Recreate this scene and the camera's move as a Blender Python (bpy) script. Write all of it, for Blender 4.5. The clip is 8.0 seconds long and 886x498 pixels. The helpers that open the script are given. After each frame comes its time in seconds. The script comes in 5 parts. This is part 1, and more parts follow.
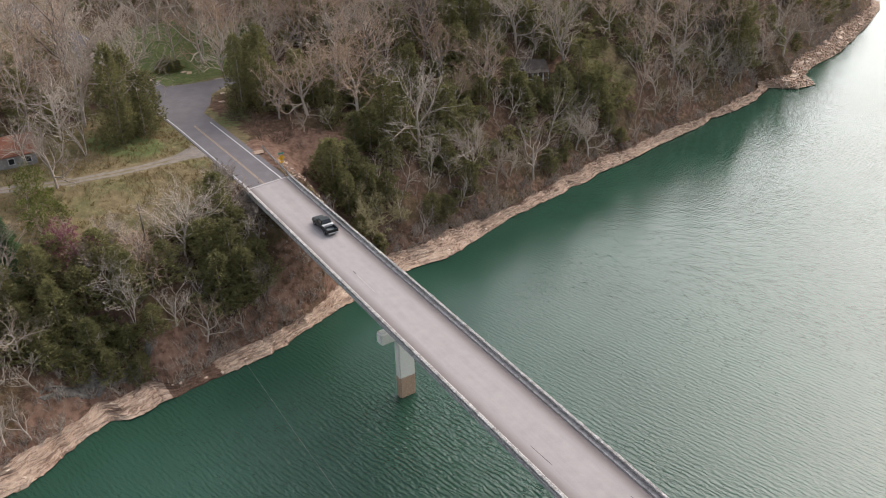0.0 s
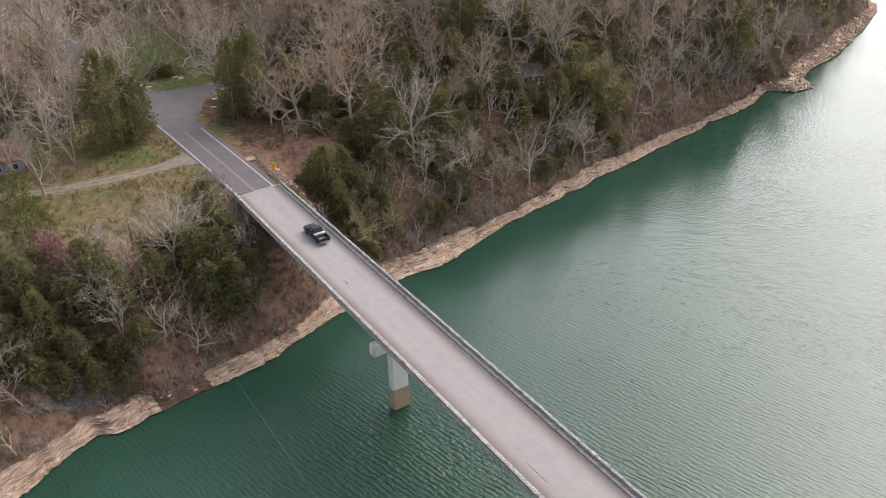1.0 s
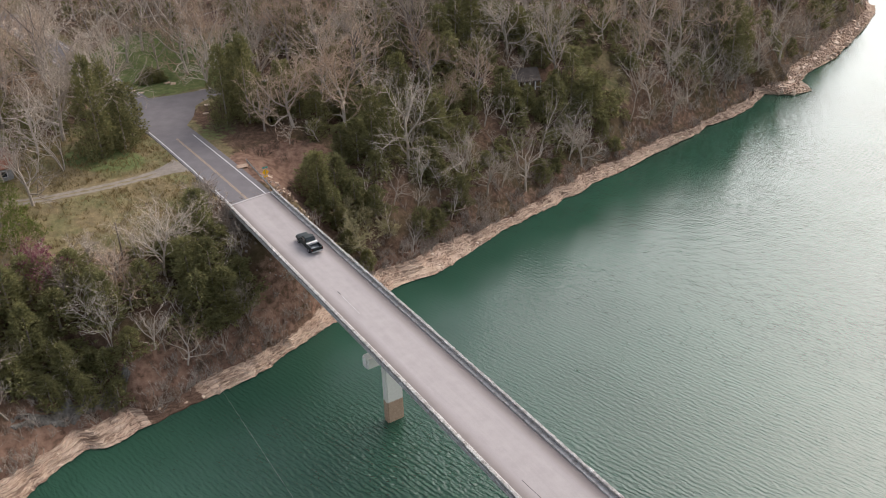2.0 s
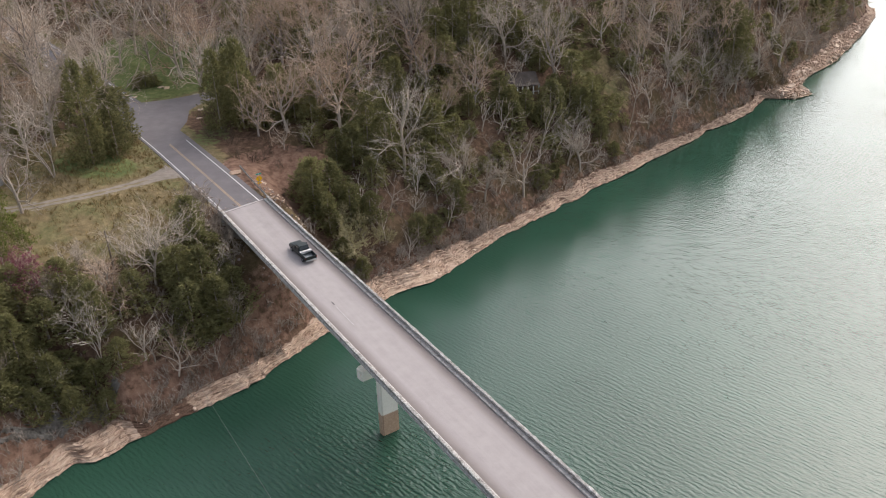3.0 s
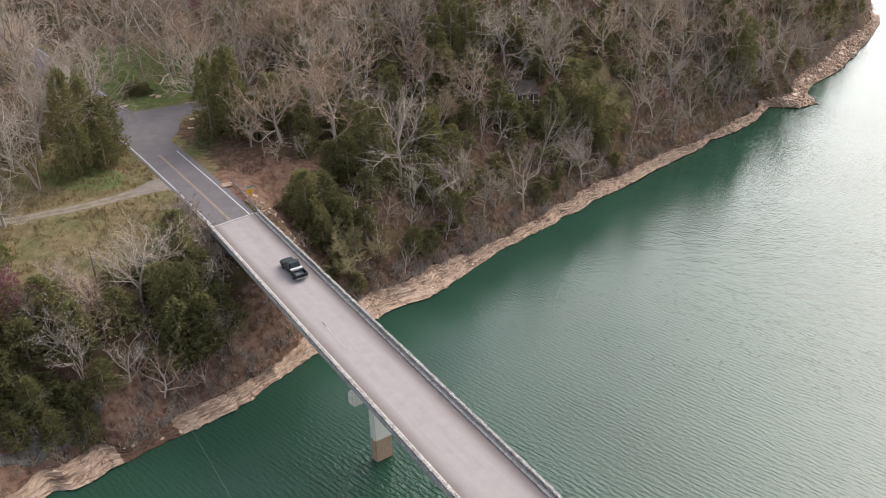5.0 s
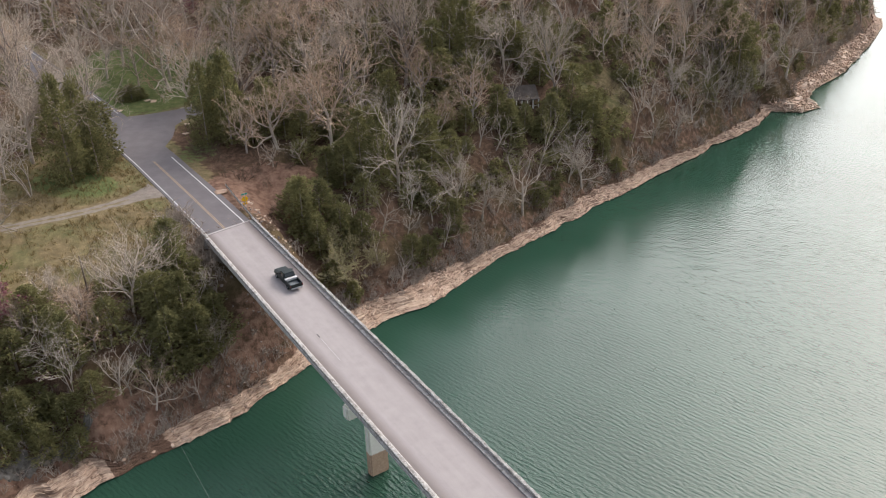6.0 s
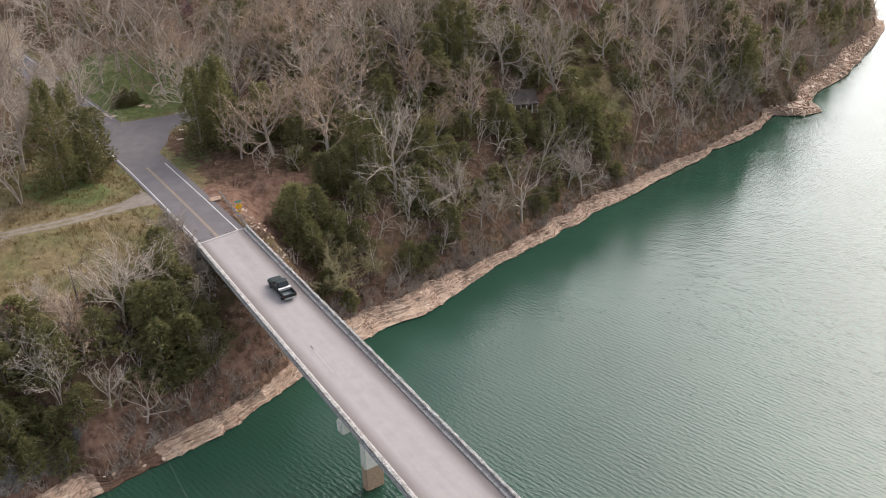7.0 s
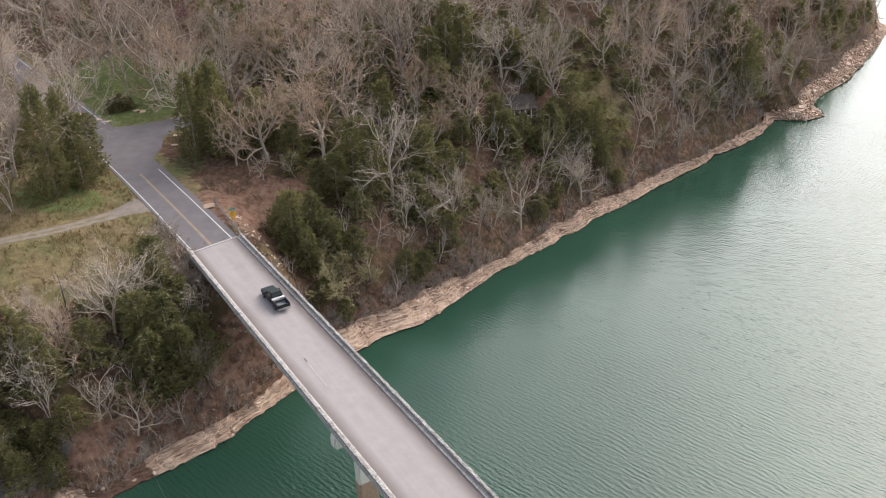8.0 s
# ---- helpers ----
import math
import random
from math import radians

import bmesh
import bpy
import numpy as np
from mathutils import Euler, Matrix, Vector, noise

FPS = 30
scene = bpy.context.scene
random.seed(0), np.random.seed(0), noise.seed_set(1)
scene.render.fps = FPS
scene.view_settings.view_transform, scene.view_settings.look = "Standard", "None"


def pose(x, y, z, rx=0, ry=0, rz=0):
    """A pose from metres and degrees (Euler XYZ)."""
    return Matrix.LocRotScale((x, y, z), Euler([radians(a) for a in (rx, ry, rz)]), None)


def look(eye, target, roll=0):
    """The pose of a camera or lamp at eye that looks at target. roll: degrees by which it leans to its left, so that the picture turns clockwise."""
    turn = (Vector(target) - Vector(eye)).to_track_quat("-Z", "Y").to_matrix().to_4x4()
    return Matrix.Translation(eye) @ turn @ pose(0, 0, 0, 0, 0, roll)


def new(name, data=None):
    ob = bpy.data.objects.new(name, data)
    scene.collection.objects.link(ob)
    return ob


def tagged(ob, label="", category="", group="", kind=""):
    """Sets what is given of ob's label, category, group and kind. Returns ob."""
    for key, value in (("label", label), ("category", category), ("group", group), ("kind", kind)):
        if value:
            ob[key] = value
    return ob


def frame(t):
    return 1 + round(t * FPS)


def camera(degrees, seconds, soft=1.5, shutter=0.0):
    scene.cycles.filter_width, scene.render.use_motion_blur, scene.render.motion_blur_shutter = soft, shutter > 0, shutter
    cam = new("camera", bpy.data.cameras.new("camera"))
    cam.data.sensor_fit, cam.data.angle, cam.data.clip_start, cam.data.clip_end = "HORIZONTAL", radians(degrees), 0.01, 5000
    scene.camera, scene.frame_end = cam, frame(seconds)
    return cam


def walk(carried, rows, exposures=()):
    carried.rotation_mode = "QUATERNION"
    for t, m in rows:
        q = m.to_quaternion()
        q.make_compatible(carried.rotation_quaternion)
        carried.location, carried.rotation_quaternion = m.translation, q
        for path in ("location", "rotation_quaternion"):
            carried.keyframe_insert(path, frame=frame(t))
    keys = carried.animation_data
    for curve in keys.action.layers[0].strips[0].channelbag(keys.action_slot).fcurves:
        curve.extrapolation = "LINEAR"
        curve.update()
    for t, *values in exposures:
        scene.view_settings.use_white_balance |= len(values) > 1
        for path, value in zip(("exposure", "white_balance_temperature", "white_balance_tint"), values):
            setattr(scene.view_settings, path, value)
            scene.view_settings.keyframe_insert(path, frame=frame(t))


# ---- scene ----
cam = camera(56.0, 8.0, soft=1.0)
PATH = [
    (0.0, (1.001, 1.522, 76.209), (-0.176, 72.009, 38.390), -1.5),
    (0.5, (1.355, 2.671, 76.065), (0.259, 73.230, 38.379), -1.6),
    (1.0, (1.539, 4.001, 76.010), (0.602, 74.581, 38.360), -1.6),
    (1.5, (1.827, 5.157, 75.983), (0.966, 75.782, 38.415), -1.7),
    (3.0, (2.438, 8.905, 75.665), (1.798, 79.667, 38.351), -1.7),
    (3.5, (2.576, 10.086, 75.611), (1.933, 80.883, 38.363), -1.6),
    (4.0, (2.711, 11.203, 75.538), (2.065, 82.033, 38.352), -1.6),
    (4.5, (2.852, 12.416, 75.431), (2.210, 83.297, 38.345), -1.6),
    (6.0, (3.532, 16.134, 75.160), (2.806, 87.164, 38.360), -1.6),
    (6.5, (3.745, 17.349, 75.098), (3.048, 88.420, 38.376), -1.6),
    (7.0, (4.070, 18.583, 74.913), (3.286, 89.711, 38.304), -1.7),
    (7.5, (4.345, 19.846, 74.826), (3.506, 91.016, 38.301), -1.7),
    (8.0, (4.551, 20.993, 74.718), (3.741, 92.224, 38.310), -1.7),
]
walk(cam, [(t, look(eye, target, roll)) for t, eye, target, roll in PATH], [(0.0, 0.77), (1.5, 0.79), (3.0, 0.81), (3.5, 0.85), (6.5, 0.86), (8.0, 0.92)])

# ---- world, sun ----
SUN_AZ, SUN_EL = 39.0, 42.0          # degrees from north (+y) to the east (+x), and above the horizon
world = bpy.data.worlds.new("overcast_sky")
scene.world = world
world.use_nodes = True
wn = world.node_tree.nodes
sky = wn.new("ShaderNodeTexSky")
sky.sky_type = "NISHITA"
sky.sun_disc = False
sky.sun_elevation, sky.sun_rotation = radians(SUN_EL), radians(SUN_AZ)
sky.air_density, sky.dust_density, sky.ozone_density = 1.0, 4.3, 2.0
wn["Background"].inputs["Strength"].default_value = 0.15
grey = wn.new("ShaderNodeHueSaturation")
grey.inputs["Saturation"].default_value = 0.52
world.node_tree.links.new(sky.outputs[0], grey.inputs["Color"])
world.node_tree.links.new(grey.outputs[0], wn["Background"].inputs["Color"])
sun = new("sun", bpy.data.lights.new("sun", "SUN"))
sun.data.energy, sun.data.angle, sun.data.color = 0.85, radians(60), (1.0, 0.98, 0.985)
to_sun = Vector((math.sin(radians(SUN_AZ)) * math.cos(radians(SUN_EL)), math.cos(radians(SUN_AZ)) * math.cos(radians(SUN_EL)), math.sin(radians(SUN_EL))))
sun.matrix_world = look(to_sun * 200, (0, 0, 0))

# ---- materials ----


class Nodes:
    """A small writer of node trees."""

    def __init__(self, name):
        self.m = bpy.data.materials.new(name)
        self.m.use_nodes = True
        self.t = self.m.node_tree
        self.bsdf = self.t.nodes["Principled BSDF"]
        self.pos = self.t.nodes.new("ShaderNodeNewGeometry").outputs["Position"]

    def node(self, kind, **values):
        n = self.t.nodes.new(kind)
        for k, v in values.items():
            n.inputs[k].default_value = v
        return n

    def link(self, a, b):
        self.t.links.new(a, b)

    def mapped(self, size=(1, 1, 1), turn=0.0):
        """Places divided by size, along axes turned by so many degrees."""
        n = self.t.nodes.new("ShaderNodeMapping")
        n.vector_type = "TEXTURE"
        n.inputs["Scale"].default_value = size
        n.inputs["Rotation"].default_value = (0, 0, radians(turn))
        self.link(self.pos, n.inputs["Vector"])
        return n.outputs[0]

    def noise(self, scale, detail=4.0, rough=0.55, where=None, distort=0.0):
        n = self.node("ShaderNodeTexNoise", Scale=scale, Detail=detail, Roughness=rough, Distortion=distort)
        self.link(where or self.pos, n.inputs["Vector"])
        return n.outputs["Fac"]

    def ramp(self, fac, stops):
        n = self.t.nodes.new("ShaderNodeValToRGB")
        e = n.color_ramp.elements
        while len(e) < len(stops):
            e.new(0.5)
        for i, (p, c) in enumerate(stops):
            e[i].position = p
            e[i].color = (*c, 1) if len(c) == 3 else c
        self.link(fac, n.inputs[0])
        return n.outputs[0]

    def mix(self, fac, a, b, mode="MIX"):
        n = self.t.nodes.new("ShaderNodeMix")
        n.data_type, n.blend_type = "RGBA", mode
        for value, slot in ((fac, n.inputs[0]), (a, n.inputs[6]), (b, n.inputs[7])):
            if isinstance(value, (int, float)):
                slot.default_value = value
            elif isinstance(value, tuple):
                slot.default_value = (*value, 1)
            else:
                self.link(value, slot)
        return n.outputs[2]

    def math(self, op, a, b=0.0, clamp=False):
        n = self.t.nodes.new("ShaderNodeMath")
        n.operation, n.use_clamp = op, clamp
        for i, v in enumerate((a, b)):
            if isinstance(v, (int, float)):
                n.inputs[i].default_value = v
            else:
                self.link(v, n.inputs[i])
        return n.outputs[0]

    def attr(self, name):
        n = self.t.nodes.new("ShaderNodeAttribute")
        n.attribute_name = name
        return n.outputs["Fac"]

    def random(self):
        return self.t.nodes.new("ShaderNodeObjectInfo").outputs["Random"]

    def island(self):
        return self.t.nodes.new("ShaderNodeNewGeometry").outputs["Random Per Island"]

    def bump(self, height, strength=0.4, distance=0.1):
        n = self.node("ShaderNodeBump", Strength=strength, Distance=distance)
        self.link(height, n.inputs["Height"])
        self.link(n.outputs[0], self.bsdf.inputs["Normal"])

    def done(self, colour, rough=0.85, metal=0.0, spec=0.3):
        if isinstance(colour, tuple):
            self.bsdf.inputs["Base Color"].default_value = (*colour, 1)
        else:
            self.link(colour, self.bsdf.inputs["Base Color"])
        if isinstance(rough, (int, float)):
            self.bsdf.inputs["Roughness"].default_value = rough
        else:
            self.link(rough, self.bsdf.inputs["Roughness"])
        self.bsdf.inputs["Metallic"].default_value = metal
        self.bsdf.inputs["Specular IOR Level"].default_value = spec
        return self.m


def mottled(name, dark, light, fine=6.0, coarse=0.5, rough=0.85, bump=0.3, depth=0.03, metal=0.0, spec=0.3):
    """Two tones broken up at a fine and a coarse scale."""
    n = Nodes(name)
    a, b = n.noise(fine, 6, 0.65), n.noise(coarse, 3, 0.5)
    f = n.math("ADD", n.math("MULTIPLY", a, 0.55), n.math("MULTIPLY", b, 0.45))
    n.bump(a, bump, depth)
    return n.done(n.ramp(f, [(0.36, dark), (0.64, light)]), rough, metal, spec)


def bark(name, dark, light):
    n = Nodes(name)
    f = n.math("ADD", n.math("MULTIPLY", n.noise(1.3, 4), 0.5), n.math("MULTIPLY", n.random(), 0.5))
    n.bump(n.noise(9.0, 3), 0.3, 0.02)
    return n.done(n.ramp(f, [(0.25, dark), (0.75, light)]), 0.9, 0, 0.15)


def leaves(name, dark, light):
    n = Nodes(name)
    f = n.math("ADD", n.math("MULTIPLY", n.island(), 0.6), n.math("MULTIPLY", n.random(), 0.4))
    c = n.ramp(f, [(0.15, dark), (0.85, light)])
    n.done(c, 0.8, 0, 0.2)
    thin = n.t.nodes.new("ShaderNodeBsdfTranslucent")
    n.link(c, thin.inputs["Color"])
    both = n.t.nodes.new("ShaderNodeMixShader")
    both.inputs[0].default_value = 0.45
    n.link(n.bsdf.outputs[0], both.inputs[1])
    n.link(thin.outputs[0], both.inputs[2])
    n.link(both.outputs[0], n.t.nodes["Material Output"].inputs["Surface"])
    return n.m


def ground_material():
    n = Nodes("woodland_floor")
    fine, mid, big = n.noise(7.0, 5, 0.7), n.noise(0.9, 5, 0.6), n.noise(0.12, 3, 0.5)
    litter = n.ramp(n.math("ADD", n.math("MULTIPLY", fine, 0.5), n.math("MULTIPLY", mid, 0.5)), [(0.34, (0.04, 0.024, 0.016)), (0.48, (0.11, 0.066, 0.043)), (0.64, (0.24, 0.155, 0.105))])
    litter = n.mix(n.ramp(big, [(0.45, (0, 0, 0)), (0.62, (1, 1, 1))]), litter, n.mix(0.5, litter, (0.09, 0.075, 0.03)))
    field = n.ramp(n.math("ADD", n.math("MULTIPLY", fine, 0.4), n.math("MULTIPLY", mid, 0.6)), [(0.3, (0.08, 0.063, 0.032)), (0.5, (0.175, 0.132, 0.07)), (0.7, (0.31, 0.225, 0.125))])
    lawn = n.ramp(n.math("ADD", n.math("MULTIPLY", fine, 0.4), n.math("MULTIPLY", mid, 0.6)), [(0.3, (0.052, 0.072, 0.024)), (0.5, (0.105, 0.126, 0.045)), (0.7, (0.21, 0.195, 0.09))])
    field = n.mix(n.ramp(n.noise(0.16, 4, 0.6), [(0.45, (0, 0, 0)), (0.62, (0.45, 0.45, 0.45))]), field, lawn)
    edge = n.math("MULTIPLY", n.math("SUBTRACT", mid, 0.5), 0.9)
    soft = [(0.42, (0, 0, 0)), (0.58, (1, 1, 1))]
    c = n.mix(n.ramp(n.math("ADD", n.attr("field"), edge), soft), litter, field)
    c = n.mix(n.ramp(n.math("ADD", n.attr("lawn"), edge), soft), c, lawn)
    clay = n.ramp(mid, [(0.35, (0.12, 0.066, 0.045)), (0.65, (0.26, 0.16, 0.112))])
    c = n.mix(n.ramp(n.math("ADD", n.attr("clay"), edge), soft), c, clay)
    stones = n.ramp(n.math("ADD", n.math("MULTIPLY", fine, 0.55), n.math("MULTIPLY", mid, 0.45)), [(0.3, (0.15, 0.125, 0.1)), (0.55, (0.27, 0.235, 0.2)), (0.75, (0.37, 0.33, 0.285))])
    c = n.mix(n.ramp(n.math("ADD", n.attr("gravel"), n.math("MULTIPLY", edge, 0.6)), soft), c, stones)
    n.bump(n.math("ADD", fine, n.math("MULTIPLY", mid, 2.0)), 0.6, 0.15)
    return n.done(c, 0.95, 0, 0.1)


def rock_material():
    n = Nodes("layered_limestone")
    strata = n.noise(2.2, 6, 0.7, n.mapped((4.0, 4.0, 0.38)), 0.6)
    grain, wide = n.noise(5.0, 6, 0.7), n.noise(0.35, 3)
    f = n.math("ADD", n.math("MULTIPLY", strata, 0.5), n.math("ADD", n.math("MULTIPLY", grain, 0.25), n.math("MULTIPLY", wide, 0.25)))
    earth_and_shade = n.ramp(grain, [(0.35, (0.075, 0.042, 0.028)), (0.65, (0.19, 0.115, 0.078))])
    bare = n.ramp(n.math("ADD", n.attr("soil"), n.math("ADD", n.math("MULTIPLY", n.math("SUBTRACT", wide, 0.5), 1.2), n.math("MULTIPLY", n.math("SUBTRACT", strata, 0.5), 1.2))), [(0.42, (0, 0, 0)), (0.56, (1, 1, 1))])
    c = n.ramp(f, [(0.33, (0.1, 0.058, 0.039)), (0.41, (0.27, 0.175, 0.122)), (0.49, (0.43, 0.305, 0.222)), (0.65, (0.58, 0.45, 0.345))])
    seams = n.ramp(n.noise(1.0, 4, 0.65, n.mapped((5.0, 5.0, 0.14)), 0.8), [(0.4, (1, 1, 1)), (0.47, (0, 0, 0))])
    c = n.mix(n.math("MULTIPLY", seams, 0.72), c, (0.11, 0.065, 0.045))
    c = n.mix(bare, c, earth_and_shade)
    n.bump(n.math("ADD", strata, grain), 0.7, 0.12)
    return n.done(c, 0.9, 0, 0.2)


def water_material():
    n = Nodes("green_lake_water")
    swell = n.noise(2.3, 2, 0.4, n.mapped((2.8, 1.0, 1.0), -42.0), 0.2)
    ripple = n.noise(3.9, 1, 0.4, n.mapped((1.9, 1.0, 1.0), -34.0), 0.3)
    train = n.node("ShaderNodeTexWave", Scale=0.4, Distortion=7.0, Detail=3.0)
    train.inputs["Detail Scale"].default_value = 0.9
    train.bands_direction = "Y"
    n.link(n.mapped((1.6, 1.0, 1.0), -43.0), train.inputs["Vector"])
    gust = n.ramp(n.noise(0.02, 3, 0.6), [(0.35, (0.65, 0.65, 0.65)), (0.65, (1, 1, 1))])
    dot = n.t.nodes.new("ShaderNodeVectorMath")
    dot.operation = "DOT_PRODUCT"
    n.link(n.pos, dot.inputs[0])
    dot.inputs[1].default_value = (-0.7513, 0.66, 0)
    off = n.math("ADD", n.math("MULTIPLY", dot.outputs["Value"], 0.01), n.math("MULTIPLY", n.noise(0.03, 3), 0.12))
    east = n.t.nodes.new("ShaderNodeVectorMath")
    east.operation = "DOT_PRODUCT"
    n.link(n.pos, east.inputs[0])
    east.inputs[1].default_value = (0.66, 0.7513, 0)
    open_side = n.ramp(n.math("MULTIPLY", east.outputs["Value"], 0.005), [(0.28, (1, 1, 1)), (0.44, (0, 0, 0))])
    off = n.math("SUBTRACT", off, n.math("MULTIPLY", open_side, 0.2))
    lee = n.ramp(off, [(0.54, (1, 1, 1)), (0.84, (0.4, 0.4, 0.4))])
    h = n.math("MULTIPLY", n.math("MULTIPLY", n.math("ADD", n.math("MULTIPLY", train.outputs["Fac"], 0.13), n.math("ADD", n.math("MULTIPLY", swell, 0.5), n.math("MULTIPLY", ripple, 0.28))), gust), n.math("MULTIPLY", lee, n.math("ADD", 1.0, n.math("MULTIPLY", open_side, 2.8))))
    n.bump(h, 1.0, 0.16)
    n.bsdf.inputs["IOR"].default_value = 1.33
    murk = n.ramp(n.noise(0.03, 3), [(0.3, (0.018, 0.05, 0.032)), (0.7, (0.026, 0.068, 0.0445))])
    return n.done(murk, 0.07, 0, 0.5)


def deck_material():
    """Pale worn concrete, darker along the kerbs, with faint wheel tracks; x runs across the deck."""
    n = Nodes("worn_deck_concrete")
    fine, mid = n.noise(9.0, 5, 0.7), n.noise(0.7, 4, 0.6)
    long = n.noise(1.0, 4, 0.6, n.mapped((16.0, 1.0, 1.0), -56.5))
    f = n.math("ADD", n.math("MULTIPLY", fine, 0.25), n.math("ADD", n.math("MULTIPLY", mid, 0.35), n.math("MULTIPLY", long, 0.4)))
    c = n.ramp(f, [(0.3, (0.28, 0.243, 0.232)), (0.5, (0.335, 0.295, 0.283)), (0.7, (0.385, 0.341, 0.327))])
    dirt = n.ramp(n.math("ADD", n.attr("dirt"), n.math("MULTIPLY", n.math("SUBTRACT", mid, 0.5), 0.5)), [(0.2, (0, 0, 0)), (0.9, (1, 1, 1))])
    c = n.mix(n.math("MULTIPLY", dirt, 0.75), c, (0.155, 0.125, 0.115))
    n.bump(fine, 0.25, 0.01)
    return n.done(c, 0.9, 0, 0.2)


def kerb_material():
    n = Nodes("stained_old_concrete")
    a, b = n.noise(1.6, 6, 0.75), n.noise(8.0, 5, 0.7)
    f = n.math("ADD", n.math("MULTIPLY", a, 0.65), n.math("MULTIPLY", b, 0.35))
    c = n.ramp(f, [(0.36, (0.17, 0.145, 0.125)), (0.47, (0.38, 0.345, 0.315)), (0.6, (0.54, 0.5, 0.465)), (0.72, (0.68, 0.64, 0.6))])
    n.bump(b, 0.4, 0.02)
    return n.done(c, 0.9, 0, 0.2)


def rail_material():
    """Weathered concrete with lichen-dark blotches and pale worn patches."""
    n = Nodes("blotched_rail_concrete")
    a, b = n.noise(1.1, 6, 0.8), n.noise(5.0, 5, 0.75)
    f = n.math("ADD", n.math("MULTIPLY", a, 0.5), n.math("MULTIPLY", b, 0.5))
    c = n.ramp(f, [(0.38, (0.12, 0.1, 0.09)), (0.46, (0.26, 0.235, 0.215)), (0.54, (0.38, 0.36, 0.335)), (0.62, (0.62, 0.59, 0.56))])
    n.bump(b, 0.5, 0.03)
    return n.done(c, 0.9, 0, 0.2)


def pier_material():
    """White concrete above, tan where the lake has stood."""
    n = Nodes("pier_concrete")
    sep = n.t.nodes.new("ShaderNodeSeparateXYZ")
    n.link(n.pos, sep.inputs[0])
    z = n.math("ADD", sep.outputs[2], n.math("MULTIPLY", n.noise(1.0, 3), 0.8))
    band = n.ramp(n.math("MULTIPLY", z, 0.1), [(0.375, (1, 1, 1)), (0.395, (0, 0, 0))])
    grain = n.noise(3.0, 5, 0.7)
    clean = n.ramp(grain, [(0.3, (0.84, 0.77, 0.66)), (0.7, (0.92, 0.86, 0.75))])
    tan = n.ramp(grain, [(0.3, (0.42, 0.27, 0.175)), (0.7, (0.58, 0.4, 0.275))])
    n.bump(grain, 0.2, 0.02)
    return n.done(n.mix(band, clean, tan), 0.85)


def asphalt_material():
    n = Nodes("road_asphalt")
    fine, mid = n.noise(12.0, 5, 0.7), n.noise(0.4, 4, 0.6)
    f = n.math("ADD", n.math("MULTIPLY", fine, 0.35), n.math("MULTIPLY", mid, 0.65))
    n.bump(fine, 0.3, 0.01)
    return n.done(n.ramp(f, [(0.3, (0.125, 0.11, 0.112)), (0.7, (0.175, 0.156, 0.158))]), 0.9, 0, 0.25)


M_GROUND, M_ROCK, M_WATER, M_DECK, M_KERB, M_PIER, M_ROAD = ground_material(), rock_material(), water_material(), deck_material(), kerb_material(), pier_material(), asphalt_material()
M_RAIL = rail_material()
M_WHITE_LINE = mottled("worn_white_paint", (0.5, 0.49, 0.47), (0.72, 0.71, 0.69), 9, 1.5)
M_YELLOW_LINE = mottled("worn_yellow_paint", (0.26, 0.19, 0.125), (0.37, 0.275, 0.18), 9, 1.5)
M_GIRDER = mottled("grey_girder_concrete", (0.22, 0.2, 0.19), (0.36, 0.34, 0.32), 3, 0.4)
M_BARK_PALE = bark("pale_grey_bark", (0.34, 0.28, 0.225), (0.56, 0.48, 0.405))
M_BARK_BROWN = bark("grey_brown_bark", (0.2, 0.16, 0.135), (0.38, 0.32, 0.275))
M_TWIG = bark("bare_twigs", (0.31, 0.245, 0.19), (0.56, 0.46, 0.37))
M_TWIG_PALE = bark("pale_branches", (0.34, 0.275, 0.22), (0.56, 0.475, 0.39))
M_TWIG_TAN = bark("budding_twigs", (0.36, 0.255, 0.18), (0.6, 0.455, 0.34))
M_CEDAR = leaves("cedar_foliage", (0.142, 0.133, 0.06), (0.29, 0.268, 0.115))
M_PINE = leaves("pine_foliage", (0.05, 0.085, 0.035), (0.13, 0.19, 0.085))
M_SPRING = leaves("young_spring_leaves", (0.1, 0.12, 0.025), (0.24, 0.25, 0.07))
M_BLOSSOM = leaves("redbud_blossom", (0.15, 0.055, 0.07), (0.3, 0.12, 0.145))

# ---- plan: the shore, the ground, the road, the bridge ----
ALONG, INLAND = np.array((0.66, 0.7513)), np.array((-0.7513, 0.66))
SHORE_U = [-900, 0, 22, 25, 29, 34, 39, 40.7, 43, 47, 53, 57, 63, 67, 69.3, 76, 82, 97, 104, 109, 115, 125, 139, 143, 147, 150, 157, 167, 182, 201, 207, 211, 219, 229, 236, 242, 244, 246.3, 253, 256, 261, 268, 276, 285, 296, 310, 337, 366, 420, 520, 1200]
SHORE_V = [60, 93.0, 94.9, 94.3, 95.6, 97.2, 98.0, 95.9, 96.0, 95.8, 95.0, 94.4, 93.6, 93.5, 94.3, 94.7, 95.1, 95.2, 92.9, 92.6, 93.3, 93.9, 92.9, 92.4, 92.9, 91.5, 92.3, 90.8, 90.1, 88.2, 89.2, 87.5, 86.3, 86.0, 87.2, 87.6, 84.2, 80.6, 78.4, 81.5, 84.2, 85.6, 85.7, 85.1, 85.2, 86.9, 89.9, 94.7, 112, 150, 500]
